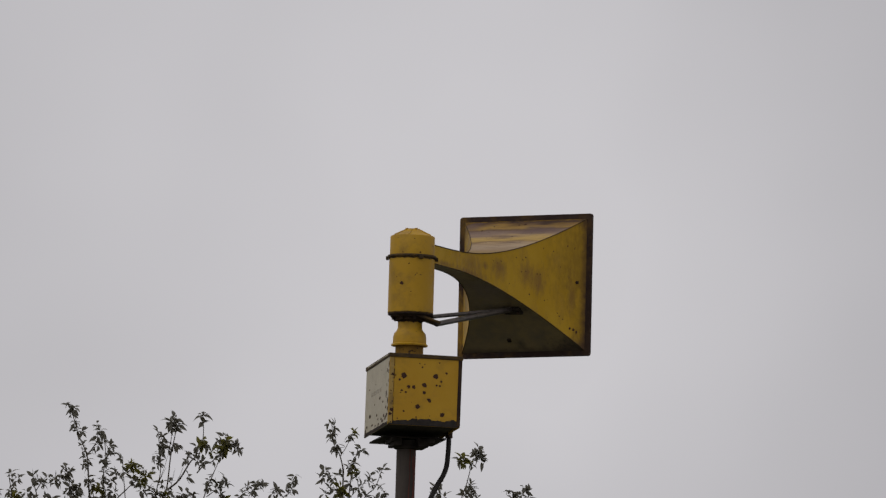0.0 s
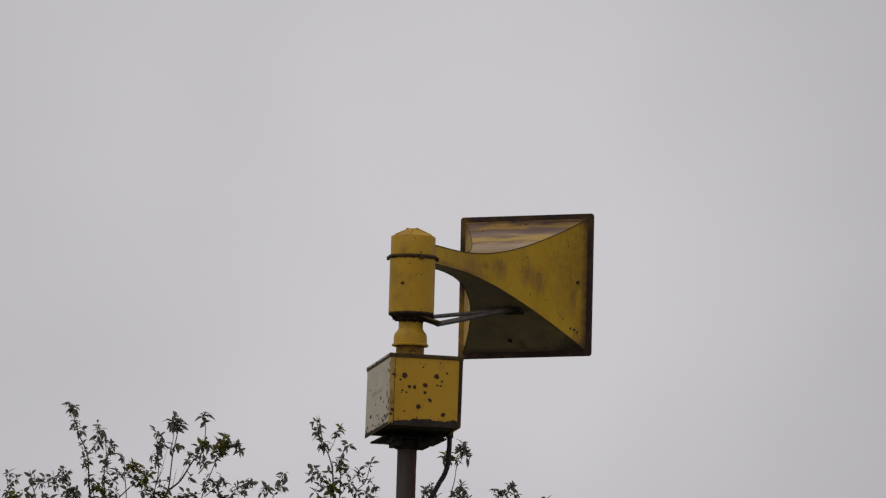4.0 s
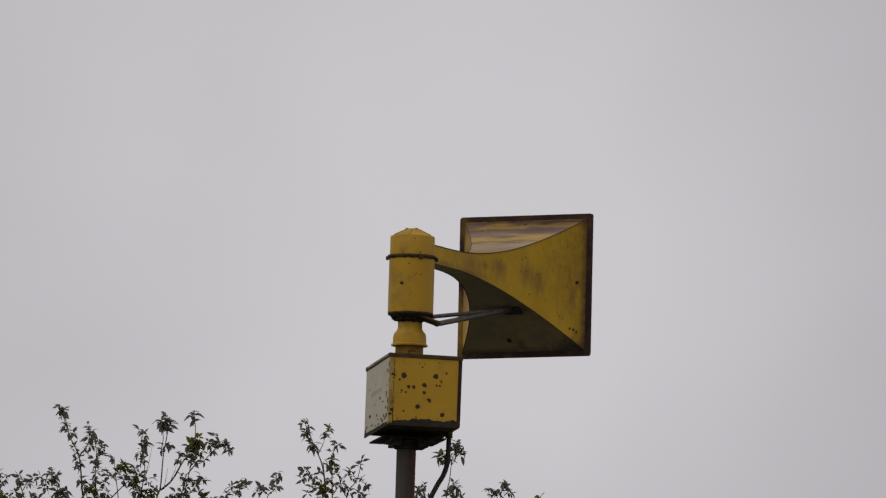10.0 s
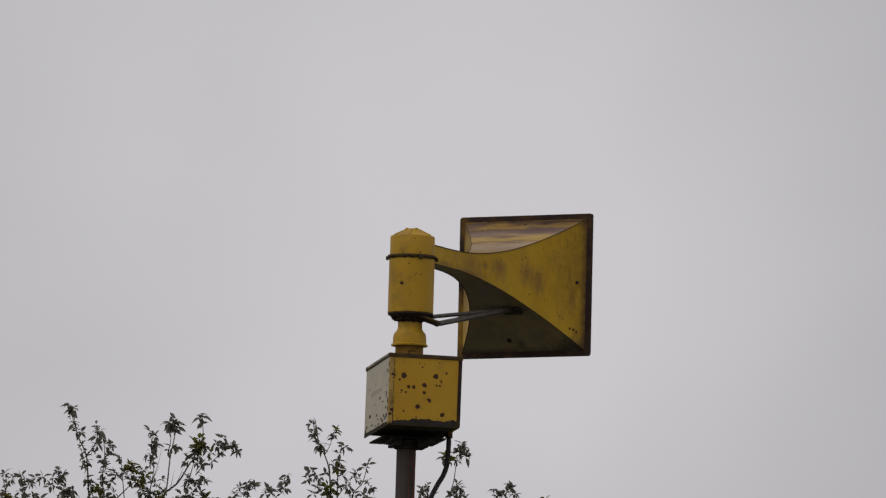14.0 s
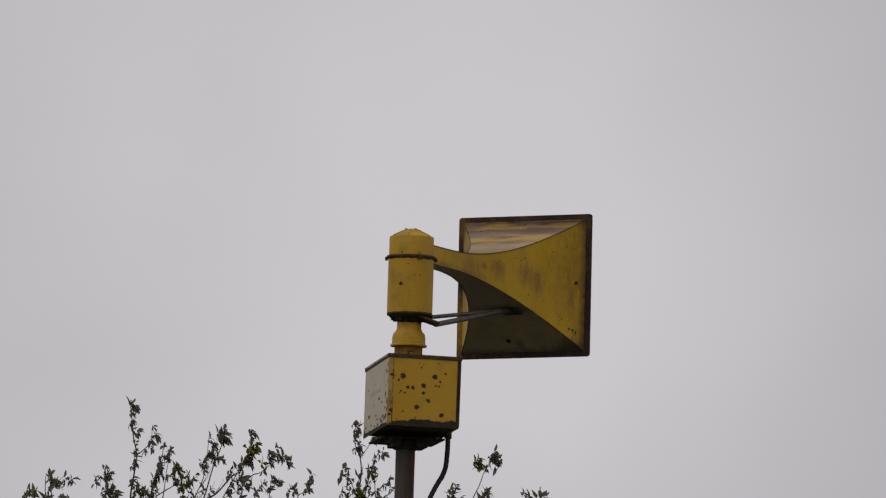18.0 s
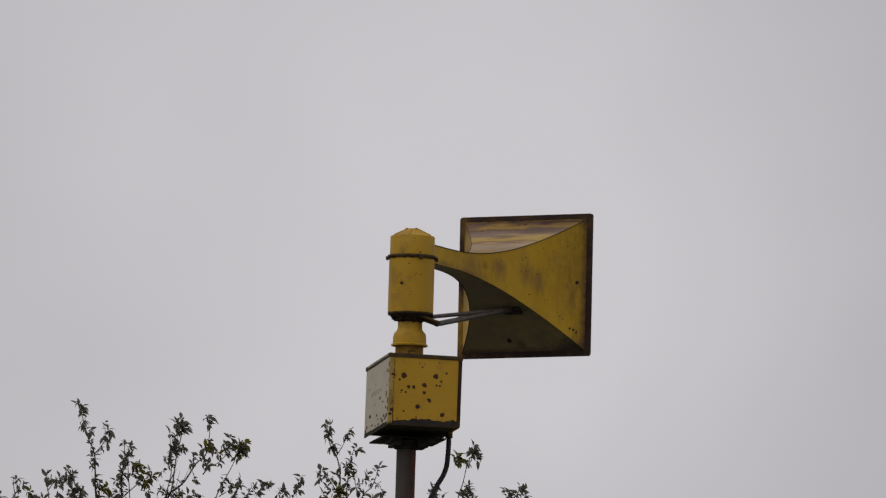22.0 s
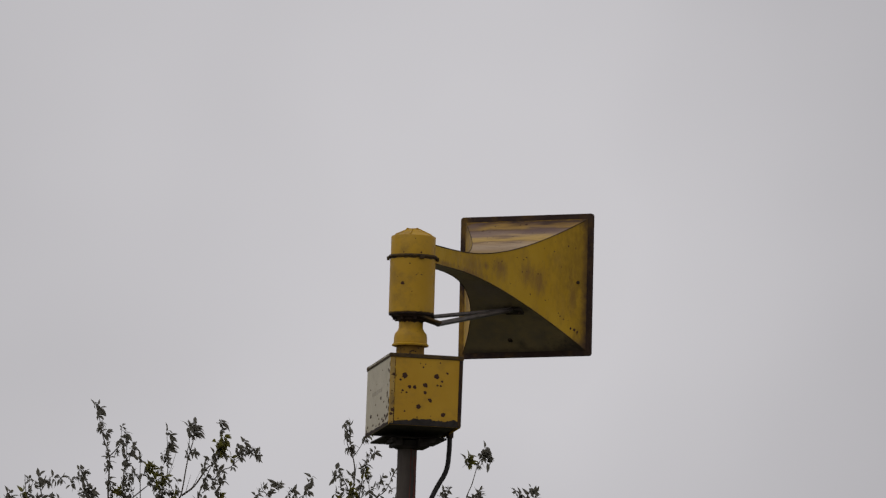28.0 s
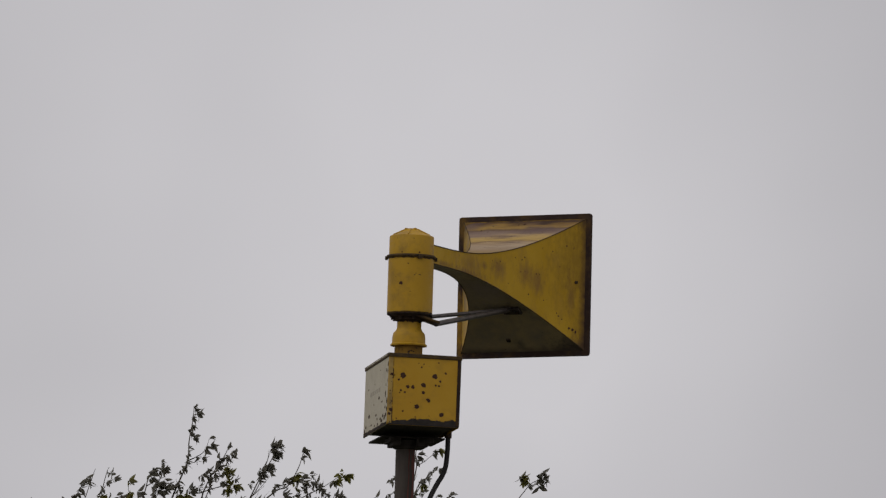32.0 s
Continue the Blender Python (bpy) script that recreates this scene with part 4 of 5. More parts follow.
leaves(limb_d, [(0.032, 0.934, .9), (0.019, 0.907, .5), (-0.030, 0.878, 1), (-0.043, 0.851, .7), (-0.012, 0.838, .6), (0.009, 0.795, .7), (0.063, 0.793, .8), (0.035, 0.826, .6), (-0.037, 0.749, 1), (0.018, 0.744, 1.1), (0.055, 0.725, 1), (0.071, 0.773, .6), (-0.230, 0.686, -1.05), (-0.095, 0.690, 1.05), (0.007, 0.659, 1.05), (-0.262, 0.617, 1.05), (-0.143, 0.587, 1.05), (-0.024, 0.557, -1.05)])
limb_e = limb(0.118, 6.724)
stem(limb_e, 5, [(0.000, 0.000), (-0.052, 0.404), (-0.054, 0.668), (-0.037, 0.777), (-0.024, 0.906), (0.012, 0.971)])
stem(limb_e, 3, [(-0.026, 0.885), (-0.061, 0.918), (-0.082, 0.938)])
leaves(limb_e, [(-0.010, 1.008, 1), (0.018, 0.988, 1.1), (-0.002, 0.964, 1.2), (0.023, 0.941, 1), (-0.022, 0.980, .9), (0.032, 0.958, .7), (-0.088, 0.931, -1.2), (-0.074, 0.904, -1.1), (-0.102, 0.917, .8), (-0.027, 0.906, .4)])
limb_e2 = limb(0.032, 6.249)
stem(limb_e2, 5, [(-0.067, -0.002), (-0.049, 0.741), (-0.117, 1.077), (-0.131, 1.206)])
stem(limb_e2, 3, [(-0.005, 0.743), (0.087, 1.134), (0.078, 1.212), (0.050, 1.252)])
leaves(limb_e2, [(-0.130, 1.199, 1), (-0.104, 1.220, .6), (-0.143, 1.171, .9), (-0.112, 1.165, 1), (0.074, 1.232, .7), (0.092, 1.212, .9), (0.066, 1.191, 1), (0.106, 1.179, 1), (0.049, 1.170, .9), (0.127, 1.166, .8), (-0.068, 1.147, 1), (-0.134, 1.111, -1.05), (-0.032, 1.080, 1.05), (0.068, 1.100, 1.05), (0.120, 1.068, -1.05), (-0.098, 1.010, 1.05)])
limb_fq = limb(0.268, 6.223)
stem(limb_fq, 5, [(0.000, 0.000), (0.076, 0.846), (0.114, 1.152), (0.135, 1.261)])
stem(limb_fq, 3, [(0.114, 1.152), (0.079, 1.218), (0.044, 1.238)])
stem(limb_fq, 4, [(0.181, 0.714), (0.323, 1.057), (0.359, 1.193)])
leaves(limb_fq, [(0.131, 1.271, 1), (0.152, 1.248, 1.1), (0.119, 1.226, 1), (0.166, 1.221, .8), (0.044, 1.238, .8), (0.072, 1.225, .8), (0.066, 1.205, .7), (0.356, 1.196, -1.1), (0.377, 1.180, .9), (0.134, 1.169, 1.05), (0.068, 1.134, -1.05), (0.203, 1.104, 1.05), (0.338, 1.125, 1.05), (0.273, 1.038, 1.05)])

BOUGHS = [o for o in tree.children if o.name.startswith("bough")]
for o in BOUGHS:
    o["foot"] = (o.location.x, o.location.z)

# trunk, and the still limbs that carry the boughs
trunk_top = 3.6
part("trunk", tube(smooth_path([(0, 0, -0.1), (0.05, 0.03, 1.2), (-0.02, 0.0, 2.4), (0.04, 0.02, trunk_top), (0.02, 0.0, 5.0)], 6),
                   [0.16 - 0.0045 * i for i in range(25)], 14), BARK, tree, "grey-brown trunk", True)
rt = random.Random(9)
for o in BOUGHS:
    fx, fz = o.location.x, o.location.z
    if fz < 5.5:
        continue
    z0 = rt.uniform(2.4, 4.4)
    mid = Vector((fx * 0.55, rt.uniform(-0.3, 0.3), z0 + (fz - z0) * 0.5))
    pts = smooth_path([(0.03, 0, z0), mid, (fx * 0.95, 0, fz - 0.4), (fx, 0, fz + 0.02)], 6)
    part("limb", tube(pts, [0.040 - 0.0019 * i for i in range(len(pts))], 9), BARK, tree, "", True)

# the rest of the crown, below the swaying top: clumps of leaves with gaps between them
crown = bmesh.new()
rc = random.Random(21)
for i in range(170):
    a, u, q = rc.uniform(0, 2 * math.pi), rc.uniform(-0.95, 0.98), rc.uniform(0.35, 1.0)
    rad = math.sqrt(max(0, 1 - u * u)) * q
    lump = 0.85 + 0.35 * noise.noise((math.cos(a) * 1.5, math.sin(a) * 1.5, u * 2))
    heart = Vector((2.05 * rad * lump * math.cos(a), 1.55 * rad * lump * math.sin(a), 5.35 + 1.75 * u * lump))
    for n in range(12):
        c = heart + Vector((rc.gauss(0, 0.17), rc.gauss(0, 0.17), rc.gauss(0, 0.12)))
        if c.z > 7.12:
            continue
        m0 = Matrix.Translation(c) @ pose(0, 0, 0, rc.uniform(-40, 40), rc.uniform(-40, 40), rc.uniform(0, 360))
        for k in range(6):
            leaf_blade(crown, m0 @ pose(rc.uniform(-0.03, 0.03), rc.uniform(-0.03, 0.03), rc.uniform(-0.03, 0.03), rc.uniform(-60, 60), rc.uniform(-70, 40), k * 60),
                       rc.uniform(0.045, 0.075), *SHAPES[k % 5])
me = bpy.data.meshes.new("crown")
crown.to_mesh(me)
crown.free()
me.materials.append(LEAF)
ob = new("crown", me)
ob.parent = tree
tagged(ob, "leafy lower crown", kind="stuff")


WIND = ((0, 0.16), (1, 0.05), (2, 0.14), (3.5, 0.12), (5.5, 0.0), (9, 0.03), (12, 0.0), (14.5, 0.06), (16.5, 0.36), (17.5, 0.62), (18.5, 0.65), (20, 0.58), (21, 0.55), (22, 0.36),
        (23, 0.18), (24, 0.36), (25.5, 0.48), (27.5, 0.44), (29, 0.70), (30, 0.80), (31, 0.95), (32, 1.0))


def blown(m, wind, yields, phase, t):
    """A leaf, or a spray of a tuft with the degrees that it yields, at rest at m, pressed down the wind and fluttering a little."""
    flap = (4 + 9 * wind) * math.sin(phase + t * 5.3)
    if yields is None:
        way = (m.to_3x3() @ Vector((1, 0, 0))).normalized()
        away = Vector((0.86, 0.25, -0.30 + 0.65 * wind ** 1.5 + 0.55 * math.sin(phase * 3))).normalized()
        axis = way.cross(away)
        bend = math.degrees(way.angle(away)) * 0.92 * wind + flap
        r = Matrix.Rotation(radians(bend), 4, axis.normalized() if axis.length > 1e-3 else Vector((0, 1, 0)))
    else:
        r = pose(0, 0, 0, 0, yields * wind + flap, 0)
    return Matrix.Translation(m.translation) @ r @ m.to_quaternion().to_matrix().to_4x4()


def motions():
    rp = random.Random(3)
    for ob, m, yields in FLUTTER:
        phase = rp.uniform(0, 6.28)
        walk(ob, [(t, blown(m, w, yields, phase, t)) for t, w in WIND])
    walk(limb_a, [(t, swing(limb_a, a, dx, dz)) for t, a, dx, dz in (
        (0, 2.1, 0.001, -0.003), (0.5, 3.8, 0.001, -0.006), (1, 1.5, 0.001, -0.004), (1.5, 0.9, 0.003, -0.011), (2, 2.7, 0.005, -0.022), (2.5, 3.1, 0.004, -0.018), (3, 3.6, 0.002, -0.010), (3.5, 3.1, 0.001, -0.003), (5.5, -0.7, -0.001, 0.005), (6, -0.3, -0.002, 0.007), (6.5, 0.8, 0.000, 0.000), (7, -0.1, -0.002, 0.006), (7.5, -0.7, -0.001, 0.005), (8, -0.5, -0.001, 0.004), (8.5, 0.2, -0.001, 0.004), (9, 0.4, -0.001, 0.002), (9.5, -0.2, 0.000, 0.001), (10, 0.0, 0.000, 0.000), (10.5, 0.4, -0.001, 0.002), (11, 0.6, 0.000, 0.001), (11.5, 0.0, 0.000, 0.000), (12, -0.4, -0.001, 0.002), (12.5, -0.2, 0.000, 0.001), (13, 1.0, 0.000, -0.001), (13.5, 1.1, 0.002, -0.007), (14, 1.9, 0.002, -0.006), (14.5, 0.6, 0.000, 0.001), (16.5, 2.6, 0.015, -0.016), (17, 6.8, 0.020, -0.026), (17.5, 12.7, 0.023, -0.033), (18, 14.4, 0.028, -0.035), (18.5, 10.8, 0.025, -0.038), (19, 9.8, 0.021, -0.037), (19.5, 9.6, 0.017, -0.036), (20, 6.7, 0.014, -0.039), (20.5, 6.4, 0.013, -0.030), (21, 7.9, 0.010, -0.022), (21.5, 5.3, 0.009, -0.011), (22, 3.8, 0.008, -0.006), (22.5, 1.7, 0.007, -0.002), (23, 2.8, 0.009, -0.008), (23.5, 3.2, 0.009, -0.006), (24, 4.3, 0.010, -0.011), (24.5, 4.7, 0.010, -0.014), (25, 7.1, 0.012, -0.028), (25.5, 8.3, 0.011, -0.022), (27.5, 6.0, 0.013, -0.022), (28, 7.3, 0.014, -0.033), (28.5, 7.7, 0.015, -0.037), (29, 14.4, 0.014, -0.065), (29.5, 17.3, 0.011, -0.067), (30, 17.5, 0.009, -0.047), (30.5, 22.1, 0.005, -0.051), (31, 25.5, 0.005, -0.041), (31.5, 27.9, 0.012, -0.028), (32, 28.5, 0.016, -0.036))])
    walk(limb_a3, [(t, swing(limb_a3, a, dx, dz)) for t, a, dx, dz in (
        (0, 2.1, 0.003, -0.013), (0.5, 3.8, 0.005, -0.022), (1, 1.5, 0.003, -0.010), (1.5, 1.0, 0.002, -0.006), (2, 2.9, 0.004, -0.017), (2.5, 3.3, 0.005, -0.019), (3, 3.6, 0.005, -0.021), (3.5, 3.1, 0.005, -0.018), (5.5, -0.6, -0.001, 0.004), (6, -0.3, -0.001, 0.002), (6.5, 1.5, 0.003, -0.010), (7, 1.7, 0.003, -0.011), (7.5, 0.5, 0.001, -0.004), (8, 0.9, 0.002, -0.006), (8.5, 0.3, 0.001, -0.002), (9, 0.9, 0.002, -0.006), (9.5, -0.3, -0.001, 0.002), (10, -0.1, 0.000, 0.000), (10.5, 0.7, 0.001, -0.005), (11, 0.5, 0.001, -0.004), (11.5, 0.3, 0.001, -0.002), (12, -0.1, 0.000, 0.000), (12.5, 0.1, 0.000, -0.001), (13, 1.5, 0.003, -0.010), (13.5, 1.9, 0.003, -0.012), (14, 1.9, 0.003, -0.012), (14.5, 0.9, 0.002, -0.006), (16.5, 5.0, 0.011, -0.044), (17, 10.2, 0.012, -0.066), (17.5, 14.4, 0.009, -0.075), (18, 16.1, 0.008, -0.078), (18.5, 13.3, 0.013, -0.075), (19, 10.8, 0.018, -0.071), (19.5, 10.5, 0.022, -0.068), (20, 10.4, 0.025, -0.066), (20.5, 9.4, 0.035, -0.060), (21, 8.3, 0.043, -0.053), (21.5, 5.4, 0.051, -0.039), (22, 4.5, 0.060, -0.033), (22.5, 5.0, 0.059, -0.035), (23, 2.1, 0.055, -0.020), (23.5, 2.9, 0.054, -0.024), (24, 6.6, 0.055, -0.042), (24.5, 6.6, 0.054, -0.042), (25, 10.4, 0.052, -0.053), (25.5, 8.7, 0.052, -0.049), (27.5, 3.7, 0.046, -0.029), (28, 5.4, 0.046, -0.036), (28.5, 7.5, 0.043, -0.055), (29, 13.6, 0.037, -0.078), (29.5, 16.4, 0.025, -0.068), (30, 18.1, 0.012, -0.057), (30.5, 24.6, 0.013, -0.053), (31, 28.5, 0.017, -0.048), (31.5, 33.3, 0.029, -0.016), (32, 30.7, 0.027, -0.034))])
    walk(limb_a4, [(t, swing(limb_a4, a, dx, dz)) for t, a, dx, dz in (
        (0, 2.1, 0.002, -0.008), (0.5, 3.7, 0.003, -0.016), (1, 0.8, 0.001, -0.006), (1.5, 0.6, 0.002, -0.007), (2, 2.5, 0.003, -0.013), (2.5, 3.9, 0.003, -0.021), (3, 2.9, 0.003, -0.015), (3.5, 2.9, 0.002, -0.012), (5.5, -0.8, -0.001, 0.005), (6, -0.4, -0.001, 0.003), (6.5, 1.0, 0.001, -0.004), (7, 0.0, -0.000, 0.001), (7.5, -1.0, -0.001, 0.006), (8, -0.4, -0.000, 0.002), (8.5, 0.2, 0.000, -0.001), (9, 0.4, 0.000, -0.002), (9.5, -0.2, -0.000, 0.001), (10, 0.0, -0.000, 0.000), (10.5, 0.4, 0.001, -0.003), (11, 0.6, 0.001, -0.004), (11.5, 0.2, 0.000, -0.001), (12, -0.2, 0.000, -0.000), (12.5, 0.0, -0.000, 0.000), (13, 1.0, 0.001, -0.005), (13.5, 1.0, 0.001, -0.006), (14, 1.8, 0.002, -0.010), (14.5, 0.8, 0.001, -0.005), (16.5, 2.1, 0.002, -0.010), (17, 6.5, 0.003, -0.027), (17.5, 12.1, 0.001, -0.038), (18, 14.3, -0.001, -0.040), (18.5, 10.6, 0.002, -0.034), (19, 9.1, 0.002, -0.032), (19.5, 9.7, 0.002, -0.035), (20, 7.4, 0.003, -0.032), (20.5, 6.1, 0.003, -0.026), (21, 6.9, 0.003, -0.029), (21.5, 4.6, 0.003, -0.020), (22, 3.5, 0.003, -0.015), (22.5, 1.5, 0.001, -0.006), (23, 2.7, 0.002, -0.013), (23.5, 2.5, 0.002, -0.011), (24, 4.0, 0.003, -0.017), (24.5, 4.0, 0.003, -0.016), (25, 6.9, 0.003, -0.030), (25.5, 7.2, 0.003, -0.028), (27.5, 6.5, 0.003, -0.024), (28, 6.5, 0.003, -0.028), (28.5, 6.7, 0.003, -0.026), (29, 13.0, 0.000, -0.044), (29.5, 15.2, -0.001, -0.042), (30, 16.7, -0.002, -0.032), (30.5, 20.4, -0.004, -0.032), (31, 24.7, -0.004, -0.019), (31.5, 27.4, -0.002, -0.007), (32, 27.7, -0.002, -0.009))])
    walk(limb_c3, [(t, swing(limb_c3, a, dx, dz)) for t, a, dx, dz in (
        (0, 9.2, 0.002, 0.009), (0.5, 11.3, 0.004, 0.014), (1, 7.6, 0.001, 0.006), (1.5, 3.8, 0.000, 0.001), (2, 13.2, 0.006, 0.019), (2.5, 13.2, 0.006, 0.019), (3, 9.2, 0.002, 0.009), (3.5, 9.2, 0.002, 0.009), (5.5, 1.1, 0.000, -0.000), (6, 8.6, 0.002, 0.007), (6.5, 8.2, 0.001, 0.007), (7, 5.2, 0.000, 0.002), (7.5, 2.8, 0.000, 0.000), (8, 0.4, 0.000, -0.000), (8.5, 3.8, 0.000, 0.001), (9, 3.1, 0.000, 0.000), (9.5, 0.7, 0.000, -0.000), (10, 0.0, 0.000, -0.000), (10.5, 1.1, 0.000, -0.000), (11, 0.0, 0.000, -0.000), (11.5, 0.0, 0.000, -0.000), (12, -0.6, 0.000, -0.001), (12.5, 0.7, 0.000, -0.000), (13, 2.1, 0.000, 0.000), (13.5, 2.1, 0.000, 0.000), (14, 0.7, 0.000, -0.000), (14.5, -0.6, 0.000, -0.001), (16.5, 13.6, 0.006, 0.021), (17, 20.9, 0.023, 0.051), (17.5, 21.8, 0.025, 0.055), (18, 17.8, 0.014, 0.036), (18.5, 15.5, 0.009, 0.027), (19, 14.8, 0.008, 0.025), (19.5, 18.0, 0.014, 0.037), (20, 18.0, 0.014, 0.037), (20.5, 18.6, 0.016, 0.040), (21, 13.9, 0.007, 0.021), (21.5, 16.8, 0.012, 0.032), (22, 14.5, 0.007, 0.024), (22.5, 7.9, 0.001, 0.006), (23, 4.8, 0.000, 0.002), (23.5, 9.2, 0.002, 0.009), (24, 11.6, 0.004, 0.015), (24.5, 16.8, 0.012, 0.032), (25, 15.8, 0.010, 0.028), (25.5, 11.6, -0.006, 0.018), (27.5, 7.6, -0.049, 0.023), (28, 11.1, -0.057, 0.033), (28.5, 19.8, -0.068, 0.048), (29, 23.8, -0.081, 0.053), (29.5, 25.5, -0.063, 0.066), (30, 32.2, -0.030, 0.083), (30.5, 40.9, 0.003, 0.139), (31, 49.7, 0.071, 0.194), (31.5, 43.1, 0.034, 0.198), (32, 48.8, 0.090, 0.209))])
    walk(limb_l, [(t, swing(limb_l, a, dx, dz)) for t, a, dx, dz in (
        (0, 3.6, -0.002, 0.007), (0.5, 4.5, -0.002, 0.008), (1, 1.7, -0.004, 0.016), (1.5, 1.0, -0.003, 0.010), (2, 3.9, 0.003, -0.015), (2.5, 4.3, 0.003, -0.012), (3, 2.7, 0.001, -0.004), (3.5, 2.9, 0.001, -0.005), (5.5, -0.3, -0.002, 0.007), (6, -1.1, -0.005, 0.017), (6.5, 1.2, -0.002, 0.009), (7, 0.4, -0.002, 0.008), (7.5, -0.3, -0.002, 0.007), (8, -0.1, 0.000, 0.001), (8.5, 0.5, 0.001, -0.002), (9, 0.5, 0.001, -0.002), (9.5, -0.1, 0.000, 0.001), (10, 0.1, 0.000, -0.000), (10.5, 0.5, 0.001, -0.002), (11, 0.7, 0.001, -0.004), (11.5, 0.3, 0.000, -0.001), (12, -0.1, 0.000, 0.001), (12.5, 0.3, 0.000, -0.001), (13, 0.9, 0.001, -0.005), (13.5, 1.4, 0.001, -0.002), (14, 1.8, 0.001, -0.005), (14.5, 0.4, 0.001, -0.002), (16.5, 2.7, 0.014, -0.004), (17, 7.2, 0.016, -0.012), (17.5, 11.9, 0.015, -0.017), (18, 13.0, 0.015, -0.024), (18.5, 10.2, 0.016, -0.020), (19, 9.1, 0.016, -0.018), (19.5, 8.5, 0.015, -0.012), (20, 7.0, 0.015, -0.008), (20.5, 6.6, 0.015, -0.007), (21, 6.1, 0.016, -0.010), (21.5, 4.2, 0.016, -0.008), (22, 3.5, 0.016, -0.005), (22.5, 2.3, 0.014, 0.000), (23, 3.2, 0.014, 0.001), (23.5, 2.5, 0.013, 0.004), (24, 4.7, 0.014, 0.004), (24.5, 4.9, 0.014, 0.003), (25, 7.9, 0.015, -0.002), (25.5, 8.3, 0.016, -0.009), (27.5, 5.9, 0.018, -0.018), (28, 6.3, 0.018, -0.014), (28.5, 7.6, 0.018, -0.018), (29, 12.6, 0.017, -0.022), (29.5, 15.4, 0.016, -0.014), (30, 18.8, 0.016, 0.000), (30.5, 20.4, 0.017, 0.014), (31, 24.6, 0.022, 0.028), (31.5, 27.2, 0.026, 0.040), (32, 26.6, 0.025, 0.037))])
    walk(limb_l2, [(t, swing(limb_l2, a, dx, dz)) for t, a, dx, dz in (
        (0, 3.6, 0.000, -0.002), (0.5, 4.5, 0.000, -0.001), (1, 3.0, 0.000, -0.002), (1.5, 1.5, 0.000, -0.001), (2, 7.0, 0.000, 0.002), (2.5, 6.0, -0.000, -0.000), (3, 3.6, 0.000, -0.002), (3.5, 3.6, 0.000, -0.002), (5.5, -0.9, -0.000, 0.001), (6, 2.3, 0.000, -0.002), (6.5, 4.0, 0.000, -0.002), (7, 3.0, 0.000, -0.002), (7.5, 2.1, 0.000, -0.002), (8, 0.6, 0.000, -0.001), (8.5, 1.9, 0.000, -0.002), (9, 1.3, 0.000, -0.001), (9.5, -0.0, -0.000, 0.000), (10, -0.0, -0.000, 0.000), (10.5, 0.6, 0.000, -0.001), (11, 0.2, 0.000, -0.000), (11.5, 0.4, 0.000, -0.000), (12, -0.2, -0.000, 0.000), (12.5, 0.6, 0.000, -0.001), (13, 1.7, 0.000, -0.002), (13.5, 1.0, 0.000, -0.001), (14, 0.6, 0.000, -0.001), (14.5, -0.2, -0.000, 0.000), (16.5, 6.0, -0.000, -0.000), (17, 9.4, 0.001, 0.007), (17.5, 9.8, 0.001, 0.008), (18, 7.9, 0.000, 0.003), (18.5, 7.3, 0.000, 0.002), (19, 8.1, 0.000, 0.004), (19.5, 9.6, 0.001, 0.007), (20, 8.5, 0.000, 0.005), (20.5, 9.0, 0.000, 0.006), (21, 5.3, -0.000, -0.001), (21.5, 7.3, 0.000, 0.002), (22, 6.8, 0.000, 0.001), (22.5, 2.5, 0.000, -0.002), (23, 1.0, 0.000, -0.001), (23.5, 4.7, 0.000, -0.001), (24, 3.8, 0.000, -0.002), (24.5, 7.9, 0.000, 0.003), (25, 8.8, 0.000, 0.005), (25.5, 4.9, -0.000, -0.001), (27.5, 3.2, 0.000, -0.002), (28, 4.7, 0.000, -0.001), (28.5, 8.5, 0.000, 0.005), (29, 10.4, 0.001, 0.010), (29.5, 11.3, 0.001, 0.012), (30, 17.7, 0.010, 0.043), (30.5, 23.5, 0.029, 0.086), (31, 28.1, 0.056, 0.130), (31.5, 25.9, 0.042, 0.108), (32, 30.5, 0.075, 0.156))])
    walk(limb_w, [(t, swing(limb_w, a, dx, dz)) for t, a, dx, dz in (
        (0, -2, -0.10, 0), (2, -1, -0.09, 0), (5.5, -3, -0.12, 0), (14.5, -3, -0.12, 0), (16.5, 0, -0.08, 0), (18, 2, -0.06, 0), (20, 1, -0.07, 0), (22, -2, -0.10, 0), (25, 2, -0.02, 0), (27.5, 0, -0.06, 0),
        (29, 3, -0.02, -0.01), (30, 7, 0.07, 0.04), (31, 15, 0.18, 0.11), (32, 15, 0.25, 0.12))])
